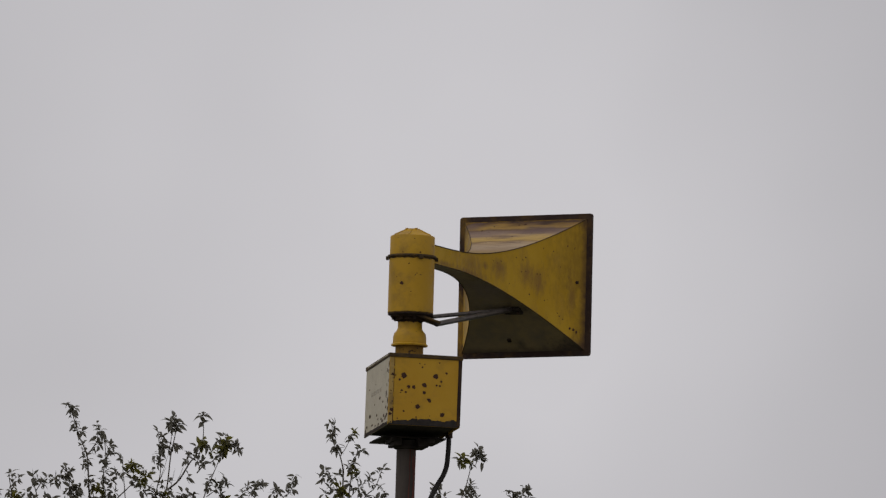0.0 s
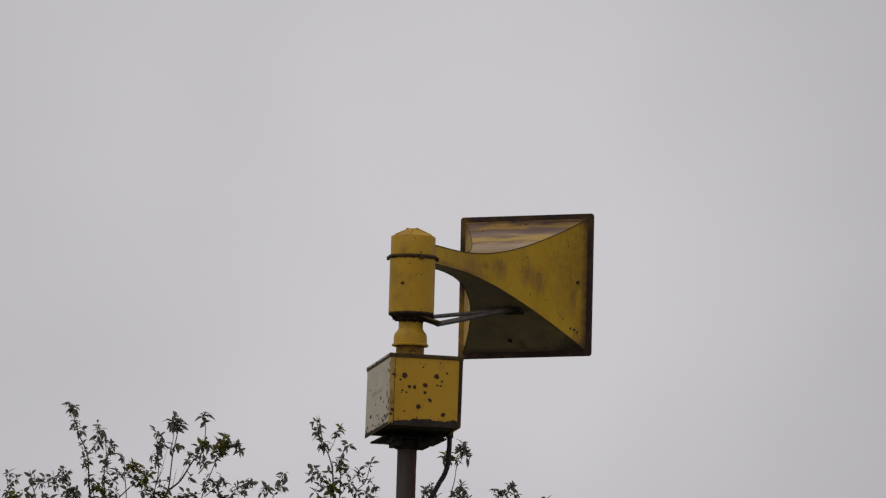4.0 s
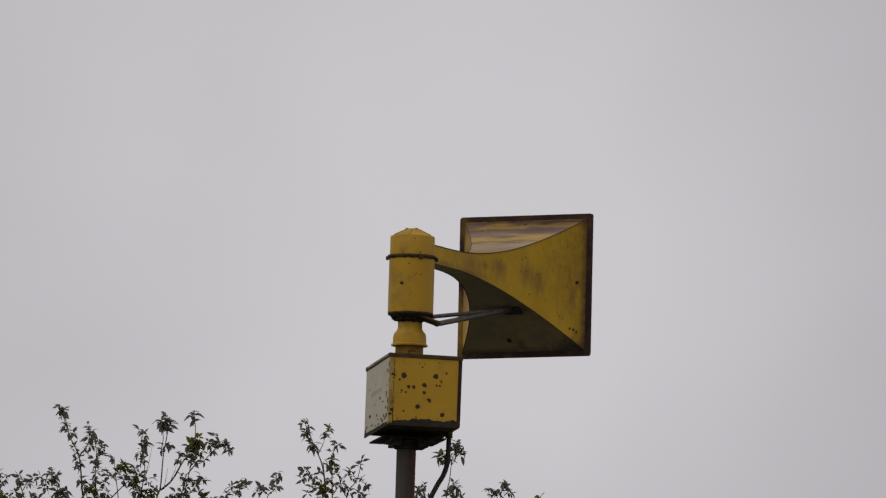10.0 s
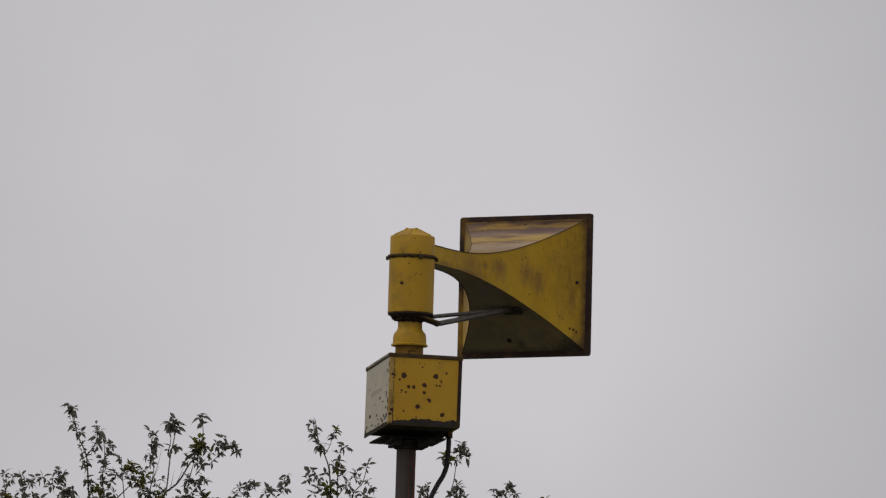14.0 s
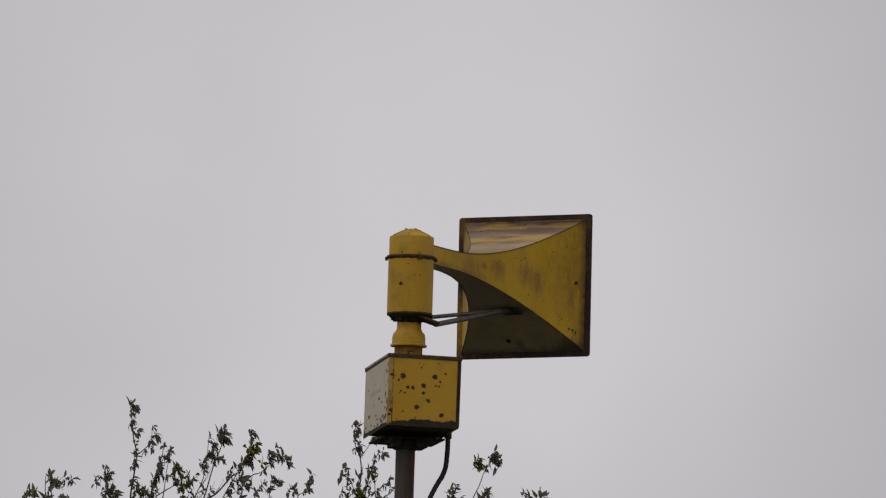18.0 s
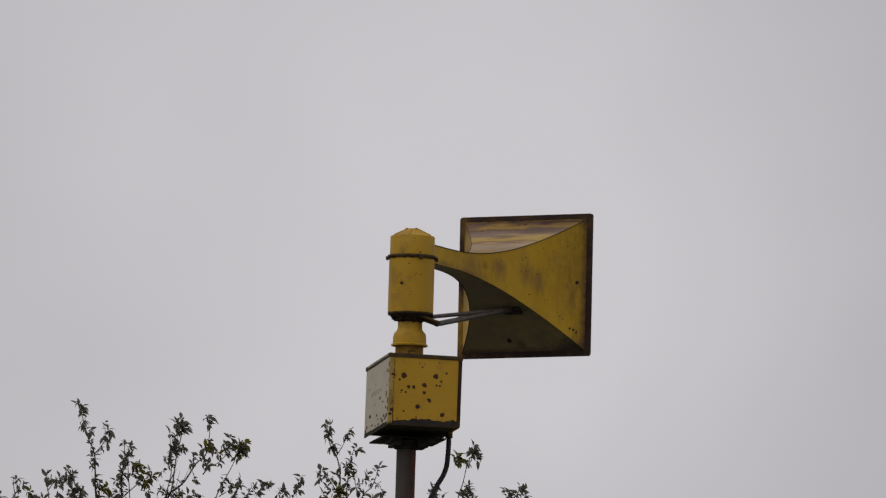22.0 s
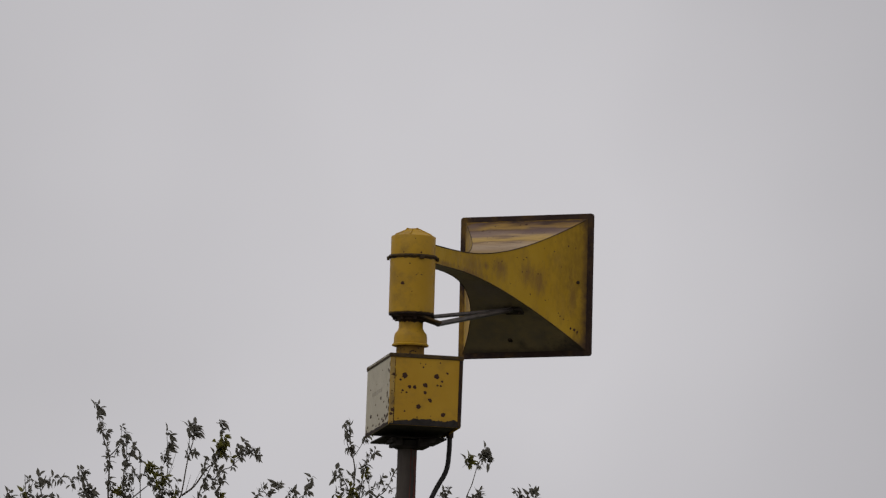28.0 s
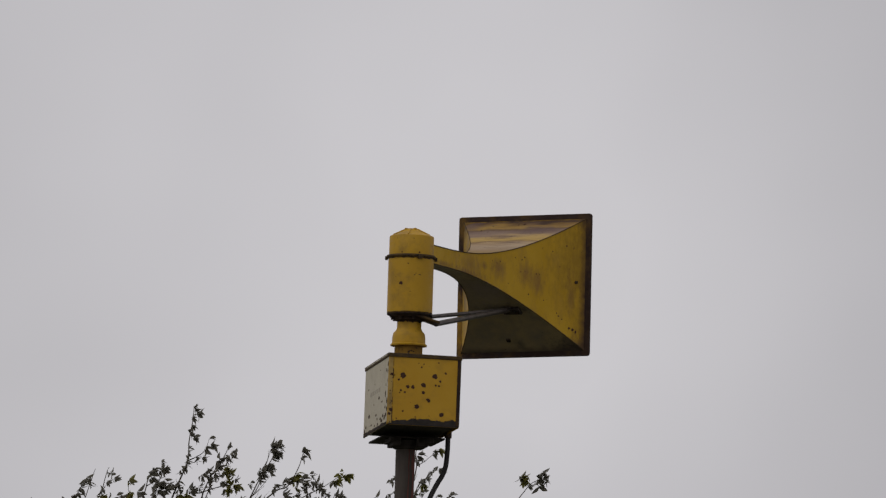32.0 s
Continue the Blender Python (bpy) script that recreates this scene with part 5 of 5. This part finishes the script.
    walk(limb_l0, [(t, swing(limb_l0, a, dx, dz)) for t, a, dx, dz in (
        (0, 2.8, 0.007, -0.020), (0.5, 3.5, 0.009, -0.024), (1, 1.2, 0.004, -0.009), (1.5, 0.7, 0.002, -0.005), (2, 3.2, 0.008, -0.022), (2.5, 3.5, 0.009, -0.024), (3, 2.1, 0.006, -0.015), (3.5, 2.3, 0.006, -0.017), (5.5, -0.3, -0.001, 0.002), (6, -1.0, -0.003, 0.008), (6.5, 0.9, 0.003, -0.007), (7, 0.2, 0.001, -0.002), (7.5, -0.3, -0.001, 0.002), (8, -0.1, 0.000, 0.001), (8.5, 0.4, 0.001, -0.003), (9, 0.4, 0.001, -0.003), (9.5, -0.1, 0.000, 0.001), (10, 0.0, 0.000, -0.000), (10.5, 0.4, 0.001, -0.003), (11, 0.6, 0.002, -0.004), (11.5, 0.2, 0.001, -0.002), (12, -0.1, 0.000, 0.001), (12.5, 0.2, 0.001, -0.002), (13, 0.7, 0.002, -0.005), (13.5, 1.1, 0.003, -0.008), (14, 1.4, 0.004, -0.011), (14.5, 0.3, 0.001, -0.003), (16.5, 9.0, 0.013, -0.092), (17, 12.9, 0.011, -0.105), (17.5, 13.9, 0.012, -0.107), (18, 11.6, 0.013, -0.101), (18.5, 9.6, 0.014, -0.095), (19, 8.5, 0.014, -0.091), (19.5, 7.5, 0.015, -0.086), (20, 5.3, 0.013, -0.075), (20.5, 6.3, 0.014, -0.080), (21, 6.9, 0.014, -0.083), (21.5, 5.1, 0.014, -0.074), (22, 3.7, 0.012, -0.066), (22.5, 3.3, 0.011, -0.063), (23, 2.7, 0.010, -0.059), (23.5, 3.3, 0.012, -0.063), (24, 3.5, 0.013, -0.064), (24.5, 3.3, 0.012, -0.063), (25, 4.3, 0.015, -0.069), (25.5, 5.5, 0.016, -0.076), (27.5, 5.5, 0.017, -0.076), (28, 6.1, 0.018, -0.079), (28.5, 6.7, 0.018, -0.082), (29, 12.5, 0.019, -0.104), (29.5, 14.5, 0.013, -0.098), (30, 16.8, 0.007, -0.090), (30.5, 20.0, 0.007, -0.088), (31, 23.9, 0.006, -0.079), (31.5, 26.4, 0.009, -0.071), (32, 25.8, 0.014, -0.074))])
    walk(limb_m, [(t, swing(limb_m, a, dx, dz)) for t, a, dx, dz in (
        (0, 3.9, 0.000, -0.014), (0.5, 5.2, -0.001, -0.016), (1, 3.7, 0.000, -0.013), (1.5, 3.6, 0.000, -0.013), (2, 7.0, -0.001, -0.019), (2.5, 5.8, -0.001, -0.017), (3, 3.9, 0.000, -0.014), (3.5, 3.9, 0.000, -0.014), (5.5, -0.4, 0.000, 0.000), (6, -0.2, 0.000, 0.000), (6.5, 1.7, 0.000, -0.007), (7, 1.8, 0.000, -0.007), (7.5, 0.7, 0.000, -0.003), (8, 1.1, 0.000, -0.005), (8.5, 0.6, 0.000, -0.002), (9, 1.1, 0.000, -0.005), (9.5, -0.2, 0.000, 0.000), (10, 0.0, 0.000, -0.000), (10.5, 0.7, 0.000, -0.003), (11, 0.6, 0.000, -0.002), (11.5, 0.6, 0.000, -0.002), (12, 0.2, 0.000, -0.001), (12.5, 0.4, 0.000, -0.002), (13, 1.7, 0.000, -0.007), (13.5, 2.0, 0.000, -0.008), (14, 2.2, 0.000, -0.009), (14.5, 1.3, 0.000, -0.005), (16.5, 5.0, 0.000, -0.016), (17, 9.3, -0.002, -0.020), (17.5, 13.6, -0.003, -0.015), (18, 14.9, -0.002, -0.011), (18.5, 11.3, 0.002, -0.018), (19, 10.2, 0.008, -0.019), (19.5, 11.2, 0.012, -0.019), (20, 9.4, 0.018, -0.020), (20.5, 7.8, 0.006, -0.020), (21, 8.9, -0.014, -0.020), (21.5, 5.9, 0.017, -0.018), (22, 4.5, 0.050, -0.015), (22.5, 1.9, 0.050, -0.007), (23, 3.5, 0.050, -0.012), (23.5, 3.2, 0.050, -0.012), (24, 5.1, 0.049, -0.016), (24.5, 5.1, 0.049, -0.016), (25, 8.9, 0.048, -0.020), (25.5, 9.1, 0.041, -0.020), (27.5, 3.9, 0.013, -0.014), (28, 5.5, -0.001, -0.004), (28.5, 8.0, 0.006, -0.020), (29, 13.0, 0.014, -0.029), (29.5, 15.6, 0.037, -0.002), (30, 15.4, 0.058, 0.017), (30.5, 19.8, 0.059, 0.011), (31, 23.2, 0.064, 0.008), (31.5, 25.6, 0.073, 0.022), (32, 25.8, 0.074, 0.020))])
    walk(limb_b, [(t, swing(limb_b, a, dx, dz)) for t, a, dx, dz in (
        (0, 1.6, 0.000, 0.002), (0.5, 2.9, -0.000, -0.005), (1, 0.7, -0.000, -0.010), (1.5, 0.5, -0.000, -0.020), (2, 2.0, -0.000, -0.013), (2.5, 3.2, -0.001, -0.025), (3, 2.3, -0.001, -0.017), (3.5, 2.3, -0.000, -0.002), (5.5, -0.7, -0.000, 0.005), (6, -0.3, -0.000, 0.005), (6.5, 0.8, 0.000, 0.001), (7, -0.0, 0.000, 0.005), (7.5, -0.8, -0.000, 0.004), (8, -0.3, 0.000, -0.000), (8.5, 0.2, 0.000, 0.000), (9, 0.3, 0.000, 0.000), (9.5, -0.2, 0.000, -0.000), (10, 0.0, 0.000, 0.000), (10.5, 0.3, -0.000, -0.005), (11, 0.5, -0.000, -0.005), (11.5, 0.2, 0.000, 0.000), (12, -0.2, 0.000, -0.006), (12.5, 0.0, 0.000, 0.000), (13, 0.8, -0.000, -0.004), (13.5, 0.8, -0.000, -0.010), (14, 1.5, -0.000, -0.008), (14.5, 0.7, -0.000, -0.005), (16.5, 1.6, -0.000, -0.008), (17, 5.1, -0.002, -0.019), (17.5, 9.5, -0.004, -0.023), (18, 11.2, -0.005, -0.028), (18.5, 8.2, -0.002, -0.015), (19, 7.1, -0.002, -0.016), (19.5, 7.6, -0.003, -0.023), (20, 5.8, -0.003, -0.032), (20.5, 4.8, -0.002, -0.020), (21, 5.5, -0.002, -0.023), (21.5, 3.6, -0.001, -0.008), (22, 2.8, -0.000, -0.006), (22.5, 1.1, 0.000, 0.001), (23, 2.1, -0.000, -0.007), (23.5, 1.9, -0.000, -0.002), (24, 3.1, -0.000, -0.005), (24.5, 3.1, 0.000, 0.000), (25, 5.5, -0.003, -0.028), (25.5, 5.6, -0.002, -0.017), (27.5, 5.0, -0.000, -0.004), (28, 5.1, -0.002, -0.024), (28.5, 5.2, -0.001, -0.008), (29, 10.3, -0.009, -0.049), (29.5, 11.9, -0.008, -0.038), (30, 12.8, 0.001, 0.006), (30.5, 15.8, -0.004, -0.014), (31, 19.2, -0.002, -0.005), (31.5, 21.3, 0.002, 0.005), (32, 21.7, -0.003, -0.006))])
    walk(limb_c2, [(t, swing(limb_c2, a, dx, dz)) for t, a, dx, dz in (
        (0, 1.0, 0.002, 0.011), (0.5, 1.8, 0.002, 0.010), (1, 0.4, -0.001, -0.006), (1.5, 0.4, -0.003, -0.018), (2, 1.2, 0.000, -0.002), (2.5, 1.9, -0.002, -0.009), (3, 1.4, -0.001, -0.005), (3.5, 1.4, 0.002, 0.011), (5.5, -0.4, 0.000, 0.001), (6, -0.2, 0.001, 0.003), (6.5, 0.5, 0.001, 0.005), (7, -0.0, 0.001, 0.005), (7.5, -0.5, 0.000, -0.000), (8, -0.2, 0.000, -0.002), (8.5, 0.1, 0.000, 0.001), (9, 0.2, 0.000, 0.002), (9.5, -0.1, 0.000, -0.001), (10, 0.0, 0.000, 0.000), (10.5, 0.2, -0.001, -0.003), (11, 0.3, 0.000, -0.002), (11.5, 0.1, 0.000, 0.001), (12, -0.1, -0.001, -0.007), (12.5, 0.0, 0.000, 0.000), (13, 0.5, 0.000, 0.000), (13.5, 0.5, -0.001, -0.005), (14, 0.9, 0.000, -0.000), (14.5, 0.4, 0.000, -0.001), (16.5, 1.0, 0.000, 0.001), (17, 3.1, 0.002, 0.007), (17.5, 5.7, 0.005, 0.019), (18, 6.7, 0.006, 0.020), (18.5, 4.9, 0.006, 0.023), (19, 4.2, 0.005, 0.018), (19.5, 4.6, 0.003, 0.012), (20, 3.5, -0.001, -0.003), (20.5, 2.9, 0.001, 0.004), (21, 3.3, 0.001, 0.004), (21.5, 2.2, 0.002, 0.010), (22, 1.7, 0.002, 0.009), (22.5, 0.7, 0.001, 0.008), (23, 1.3, 0.001, 0.004), (23.5, 1.2, 0.002, 0.008), (24, 1.9, 0.002, 0.012), (24.5, 1.8, 0.004, 0.017), (25, 3.3, 0.000, -0.001), (25.5, 3.4, 0.003, 0.011), (27.5, 3.0, 0.005, 0.022), (28, 3.1, 0.000, 0.001), (28.5, 3.1, -0.021, -0.012), (29, 6.2, -0.051, -0.065), (29.5, 7.1, -0.080, -0.018), (30, 7.5, -0.100, 0.058), (30.5, 9.4, -0.093, 0.004), (31, 11.3, -0.078, -0.023), (31.5, 12.6, -0.085, -0.012), (32, 12.8, -0.104, -0.024))])
    walk(limb_g, [(t, swing(limb_g, a, dx, dz)) for t, a, dx, dz in (
        (0, 3.8, -0.001, -0.013), (0.5, 3.2, -0.001, -0.009), (1, 0.8, -0.001, -0.020), (1.5, 1.0, -0.001, -0.025), (2, 1.4, -0.001, -0.024), (2.5, 1.8, 0.000, -0.002), (3, 1.8, 0.000, 0.003), (3.5, 1.0, 0.000, 0.001), (5.5, 2.0, 0.000, -0.007), (6, 1.0, 0.000, -0.004), (6.5, 1.2, 0.000, -0.003), (7, 1.4, 0.000, -0.003), (7.5, -0.2, 0.000, -0.005), (8, 0.2, 0.000, -0.005), (8.5, 0.6, 0.000, 0.001), (9, 0.8, 0.000, 0.001), (9.5, 0.0, 0.000, 0.000), (10, 0.0, 0.000, 0.000), (10.5, 0.6, 0.000, -0.004), (11, 1.0, 0.000, 0.001), (11.5, 0.6, 0.000, 0.001), (12, -0.2, 0.000, -0.000), (12.5, 0.4, 0.000, -0.005), (13, 0.8, 0.000, -0.004), (13.5, 2.6, -0.001, -0.011), (14, 2.0, -0.001, -0.012), (14.5, 1.2, 0.000, -0.009), (16.5, 2.6, -0.001, -0.011), (17, 2.8, -0.001, -0.010), (17.5, 5.0, -0.001, -0.014), (18, 7.6, 0.001, 0.007), (18.5, 8.5, 0.001, 0.006), (19, 7.1, 0.001, 0.004), (19.5, 8.5, -0.004, -0.025), (20, 8.9, -0.005, -0.028), (20.5, 3.9, -0.003, -0.033), (21, 3.6, -0.001, -0.019), (21.5, 6.5, -0.004, -0.029), (22, 5.2, -0.001, -0.014), (22.5, 1.8, -0.001, -0.013), (23, 1.0, 0.000, -0.014), (23.5, 1.0, 0.000, -0.014), (24, 3.6, -0.001, -0.008), (24.5, 2.6, -0.001, -0.016), (25, 2.2, -0.001, -0.012), (25.5, 4.3, -0.002, -0.027), (27.5, 4.3, 0.023, -0.010), (28, 6.2, 0.028, -0.015), (28.5, 6.4, 0.006, -0.009), (29, 7.3, -0.016, -0.012), (29.5, 13.4, 0.008, -0.024), (30, 11.6, 0.040, -0.018), (30.5, 13.2, 0.049, -0.021), (31, 17.4, 0.058, -0.027), (31.5, 19.7, 0.061, -0.025), (32, 20.4, 0.059, -0.036))])
    walk(limb_d, [(t, swing(limb_d, a, dx, dz)) for t, a, dx, dz in (
        (0, 7.8, 0.000, -0.030), (0.5, 5.8, 0.001, -0.025), (1, 0.5, 0.003, -0.021), (1.5, 1.9, 0.003, -0.028), (2, 2.8, 0.002, -0.029), (2.5, 4.6, 0.001, -0.020), (3, 4.3, 0.001, -0.015), (3.5, 3.7, 0.000, -0.004), (5.5, 1.7, 0.001, -0.008), (6, 1.1, 0.001, -0.007), (6.5, 1.7, 0.001, -0.008), (7, 1.4, 0.000, -0.002), (7.5, -1.1, 0.000, 0.002), (8, -0.3, 0.000, 0.000), (8.5, 0.6, 0.000, -0.001), (9, 1.1, 0.000, -0.002), (9.5, 0.0, 0.000, 0.000), (10, 0.0, 0.000, 0.000), (10.5, 0.9, 0.000, -0.001), (11, 1.1, 0.000, -0.002), (11.5, 0.9, 0.000, -0.001), (12, 0.0, 0.000, 0.000), (12.5, 0.6, 0.001, -0.006), (13, 0.9, 0.000, -0.001), (13.5, 2.0, 0.000, -0.003), (14, 2.3, 0.001, -0.013), (14.5, 1.7, 0.001, -0.008), (16.5, 3.4, 0.001, -0.009), (17, 4.3, 0.008, -0.022), (17.5, 8.1, 0.013, -0.037), (18, 14.0, 0.018, -0.034), (18.5, 14.2, 0.017, -0.027), (19, 11.7, 0.015, -0.043), (19.5, 13.5, 0.012, -0.049), (20, 12.6, 0.010, -0.050), (20.5, 6.7, 0.012, -0.051), (21, 6.1, 0.010, -0.033), (21.5, 8.1, 0.008, -0.031), (22, 6.1, 0.007, -0.025), (22.5, 3.4, 0.007, -0.028), (23, 0.6, 0.005, -0.013), (23.5, 1.1, 0.005, -0.022), (24, 5.5, 0.003, -0.023), (24.5, 2.8, 0.002, -0.021), (25, 3.4, 0.001, -0.020), (25.5, 6.1, 0.002, -0.034), (27.5, 8.7, 0.005, -0.051), (28, 11.6, 0.006, -0.036), (28.5, 11.0, -0.014, -0.046), (29, 11.8, -0.035, -0.047), (29.5, 21.5, -0.005, -0.047), (30, 18.8, 0.020, -0.072), (30.5, 21.4, 0.033, -0.071), (31, 27.7, 0.055, -0.054), (31.5, 31.0, 0.060, -0.034), (32, 31.9, 0.056, -0.031))])
    walk(limb_e, [(t, swing(limb_e, a, dx, dz)) for t, a, dx, dz in (
        (0, 7.8, -0.003, -0.019), (0.5, 6.1, -0.002, -0.014), (1, 1.0, 0.000, -0.004), (1.5, 1.9, -0.001, -0.008), (2, 3.9, -0.002, -0.014), (2.5, 4.5, -0.001, -0.008), (3, 2.9, -0.001, -0.006), (3.5, 2.2, -0.001, -0.007), (5.5, 1.0, 0.000, -0.004), (6, 1.0, 0.000, -0.004), (6.5, 1.9, 0.000, -0.003), (7, 1.6, 0.000, -0.003), (7.5, -0.6, 0.000, -0.001), (8, 0.0, 0.000, 0.000), (8.5, 1.0, 0.000, -0.004), (9, 1.3, 0.000, -0.004), (9.5, 0.0, 0.000, 0.000), (10, 0.0, 0.000, 0.000), (10.5, 1.0, 0.000, -0.004), (11, 1.3, 0.000, -0.004), (11.5, 0.9, 0.000, 0.001), (12, 0.4, 0.000, -0.005), (12.5, 1.0, 0.000, -0.004), (13, 1.3, 0.000, -0.004), (13.5, 1.6, 0.000, -0.003), (14, 1.9, -0.001, -0.008), (14.5, 1.6, -0.001, -0.008), (16.5, 3.2, -0.001, -0.010), (17, 3.9, -0.001, -0.009), (17.5, 6.4, -0.001, -0.008), (18, 13.8, -0.006, -0.020), (18.5, 12.7, -0.004, -0.015), (19, 10.4, -0.003, -0.015), (19.5, 12.5, -0.006, -0.021), (20, 11.8, -0.005, -0.019), (20.5, 8.0, -0.005, -0.029), (21, 6.2, -0.003, -0.019), (21.5, 7.5, -0.003, -0.020), (22, 6.1, -0.002, -0.014), (22.5, 3.2, -0.001, -0.010), (23, 1.3, -0.001, -0.009), (23.5, 1.9, -0.001, -0.008), (24, 5.5, -0.002, -0.016), (24.5, 3.5, -0.001, -0.010), (25, 4.2, -0.001, -0.008), (25.5, 6.1, -0.002, -0.014), (27.5, 6.8, -0.002, -0.012), (28, 9.8, -0.004, -0.017), (28.5, 10.1, -0.003, -0.016), (29, 11.6, -0.006, -0.025), (29.5, 21.6, -0.018, -0.030), (30, 18.4, -0.018, -0.024), (30.5, 20.9, -0.014, -0.028), (31, 27.6, -0.009, -0.033), (31.5, 30.9, -0.003, -0.015), (32, 32.2, -0.011, -0.015))])
    walk(limb_e2, [(t, swing(limb_e2, a, dx, dz)) for t, a, dx, dz in (
        (0, 4.5, 0.001, 0.008), (0.5, 3.2, -0.003, -0.021), (1, 0.2, -0.001, -0.021), (1.5, 1.4, -0.002, -0.022), (2, 2.5, -0.003, -0.027), (2.5, 6.1, 0.000, -0.002), (3, 3.3, -0.001, -0.004), (3.5, 2.3, -0.001, -0.007), (5.5, 0.3, 0.000, 0.004), (6, 0.6, 0.000, 0.001), (6.5, 1.3, 0.000, 0.002), (7, 0.8, 0.000, 0.001), (7.5, -0.4, 0.000, 0.003), (8, -0.2, 0.000, -0.001), (8.5, 0.6, 0.000, 0.001), (9, 0.8, 0.000, 0.001), (9.5, 0.1, 0.000, -0.000), (10, 0.1, 0.000, -0.000), (10.5, 0.6, 0.000, 0.001), (11, 0.8, 0.000, 0.001), (11.5, 0.6, 0.000, 0.001), (12, 0.1, 0.000, -0.000), (12.5, 0.3, 0.000, 0.000), (13, 0.8, 0.000, 0.001), (13.5, 1.1, 0.000, -0.002), (14, 1.1, 0.000, -0.002), (14.5, 0.8, 0.000, 0.001), (16.5, 2.0, 0.000, 0.000), (17, 2.6, 0.000, -0.002), (17.5, 4.3, 0.000, -0.001), (18, 9.1, 0.000, 0.000), (18.5, 9.1, -0.001, -0.004), (19, 6.6, -0.001, -0.004), (19.5, 7.1, -0.001, -0.006), (20, 7.8, 0.000, -0.002), (20.5, 5.8, -0.001, -0.003), (21, 4.8, 0.000, -0.003), (21.5, 5.1, 0.000, -0.002), (22, 3.8, 0.000, -0.003), (22.5, 2.0, 0.000, 0.000), (23, 0.8, 0.000, 0.001), (23.5, 1.8, 0.000, 0.004), (24, 4.0, 0.000, -0.002), (24.5, 3.3, 0.001, 0.004), (25, 3.8, 0.000, 0.002), (25.5, 5.8, 0.000, -0.002), (27.5, 5.3, -0.001, -0.018), (28, 6.6, -0.001, -0.023), (28.5, 7.3, -0.001, -0.023), (29, 7.6, -0.001, -0.027), (29.5, 15.1, 0.005, -0.017), (30, 13.1, 0.005, -0.027), (30.5, 14.9, 0.009, -0.039), (31, 19.4, 0.019, -0.044), (31.5, 21.8, 0.028, -0.039), (32, 22.5, 0.029, -0.051))])
    walk(limb_fq, [(t, swing(limb_fq, a, dx, dz)) for t, a, dx, dz in (
        (0, 5.8, 0.000, 0.001), (0.5, 4.5, 0.000, 0.002), (1, 0.7, 0.000, -0.001), (1.5, 1.4, 0.000, -0.002), (2, 2.9, 0.000, -0.002), (2.5, 3.3, 0.000, 0.003), (3, 2.1, 0.000, 0.001), (3.5, 1.7, 0.000, -0.001), (5.5, 0.7, 0.000, -0.001), (6, 0.7, 0.000, -0.001), (6.5, 1.4, 0.000, 0.001), (7, 1.2, 0.000, 0.001), (7.5, -0.5, 0.000, -0.001), (8, 0.0, 0.000, 0.000), (8.5, 0.7, 0.000, -0.001), (9, 1.0, 0.000, -0.000), (9.5, 0.0, 0.000, 0.000), (10, 0.0, 0.000, 0.000), (10.5, 0.7, 0.000, -0.001), (11, 1.0, 0.000, -0.000), (11.5, 0.7, 0.000, 0.002), (12, 0.3, 0.000, -0.002), (12.5, 0.7, 0.000, -0.001), (13, 1.0, 0.000, -0.000), (13.5, 1.2, 0.000, 0.001), (14, 1.4, 0.000, -0.002), (14.5, 1.2, 0.000, -0.002), (16.5, 2.4, 0.000, -0.001), (17, 2.9, 0.000, 0.001), (17.5, 4.7, 0.001, 0.006), (18, 10.0, 0.003, 0.011), (18.5, 9.2, 0.003, 0.012), (19, 7.6, 0.002, 0.008), (19.5, 9.1, 0.002, 0.008), (20, 8.6, 0.002, 0.008), (20.5, 5.8, -0.001, -0.004), (21, 4.6, 0.000, -0.001), (21.5, 5.5, 0.000, 0.000), (22, 4.5, 0.000, 0.002), (22.5, 2.4, 0.000, -0.001), (23, 1.0, 0.000, -0.003), (23.5, 1.4, 0.000, -0.002), (24, 4.1, 0.000, -0.000), (24.5, 2.6, 0.000, -0.000), (25, 3.1, 0.000, 0.002), (25.5, 4.5, 0.000, 0.002), (27.5, 5.0, 0.001, 0.004), (28, 7.2, 0.001, 0.006), (28.5, 7.4, 0.002, 0.007), (29, 8.4, 0.001, 0.004), (29.5, 15.3, 0.008, -0.004), (30, 13.3, 0.008, -0.024), (30.5, 15.0, 0.013, -0.026), (31, 19.6, 0.025, -0.022), (31.5, 22.0, 0.036, -0.009), (32, 22.7, 0.037, -0.014))])


motions()
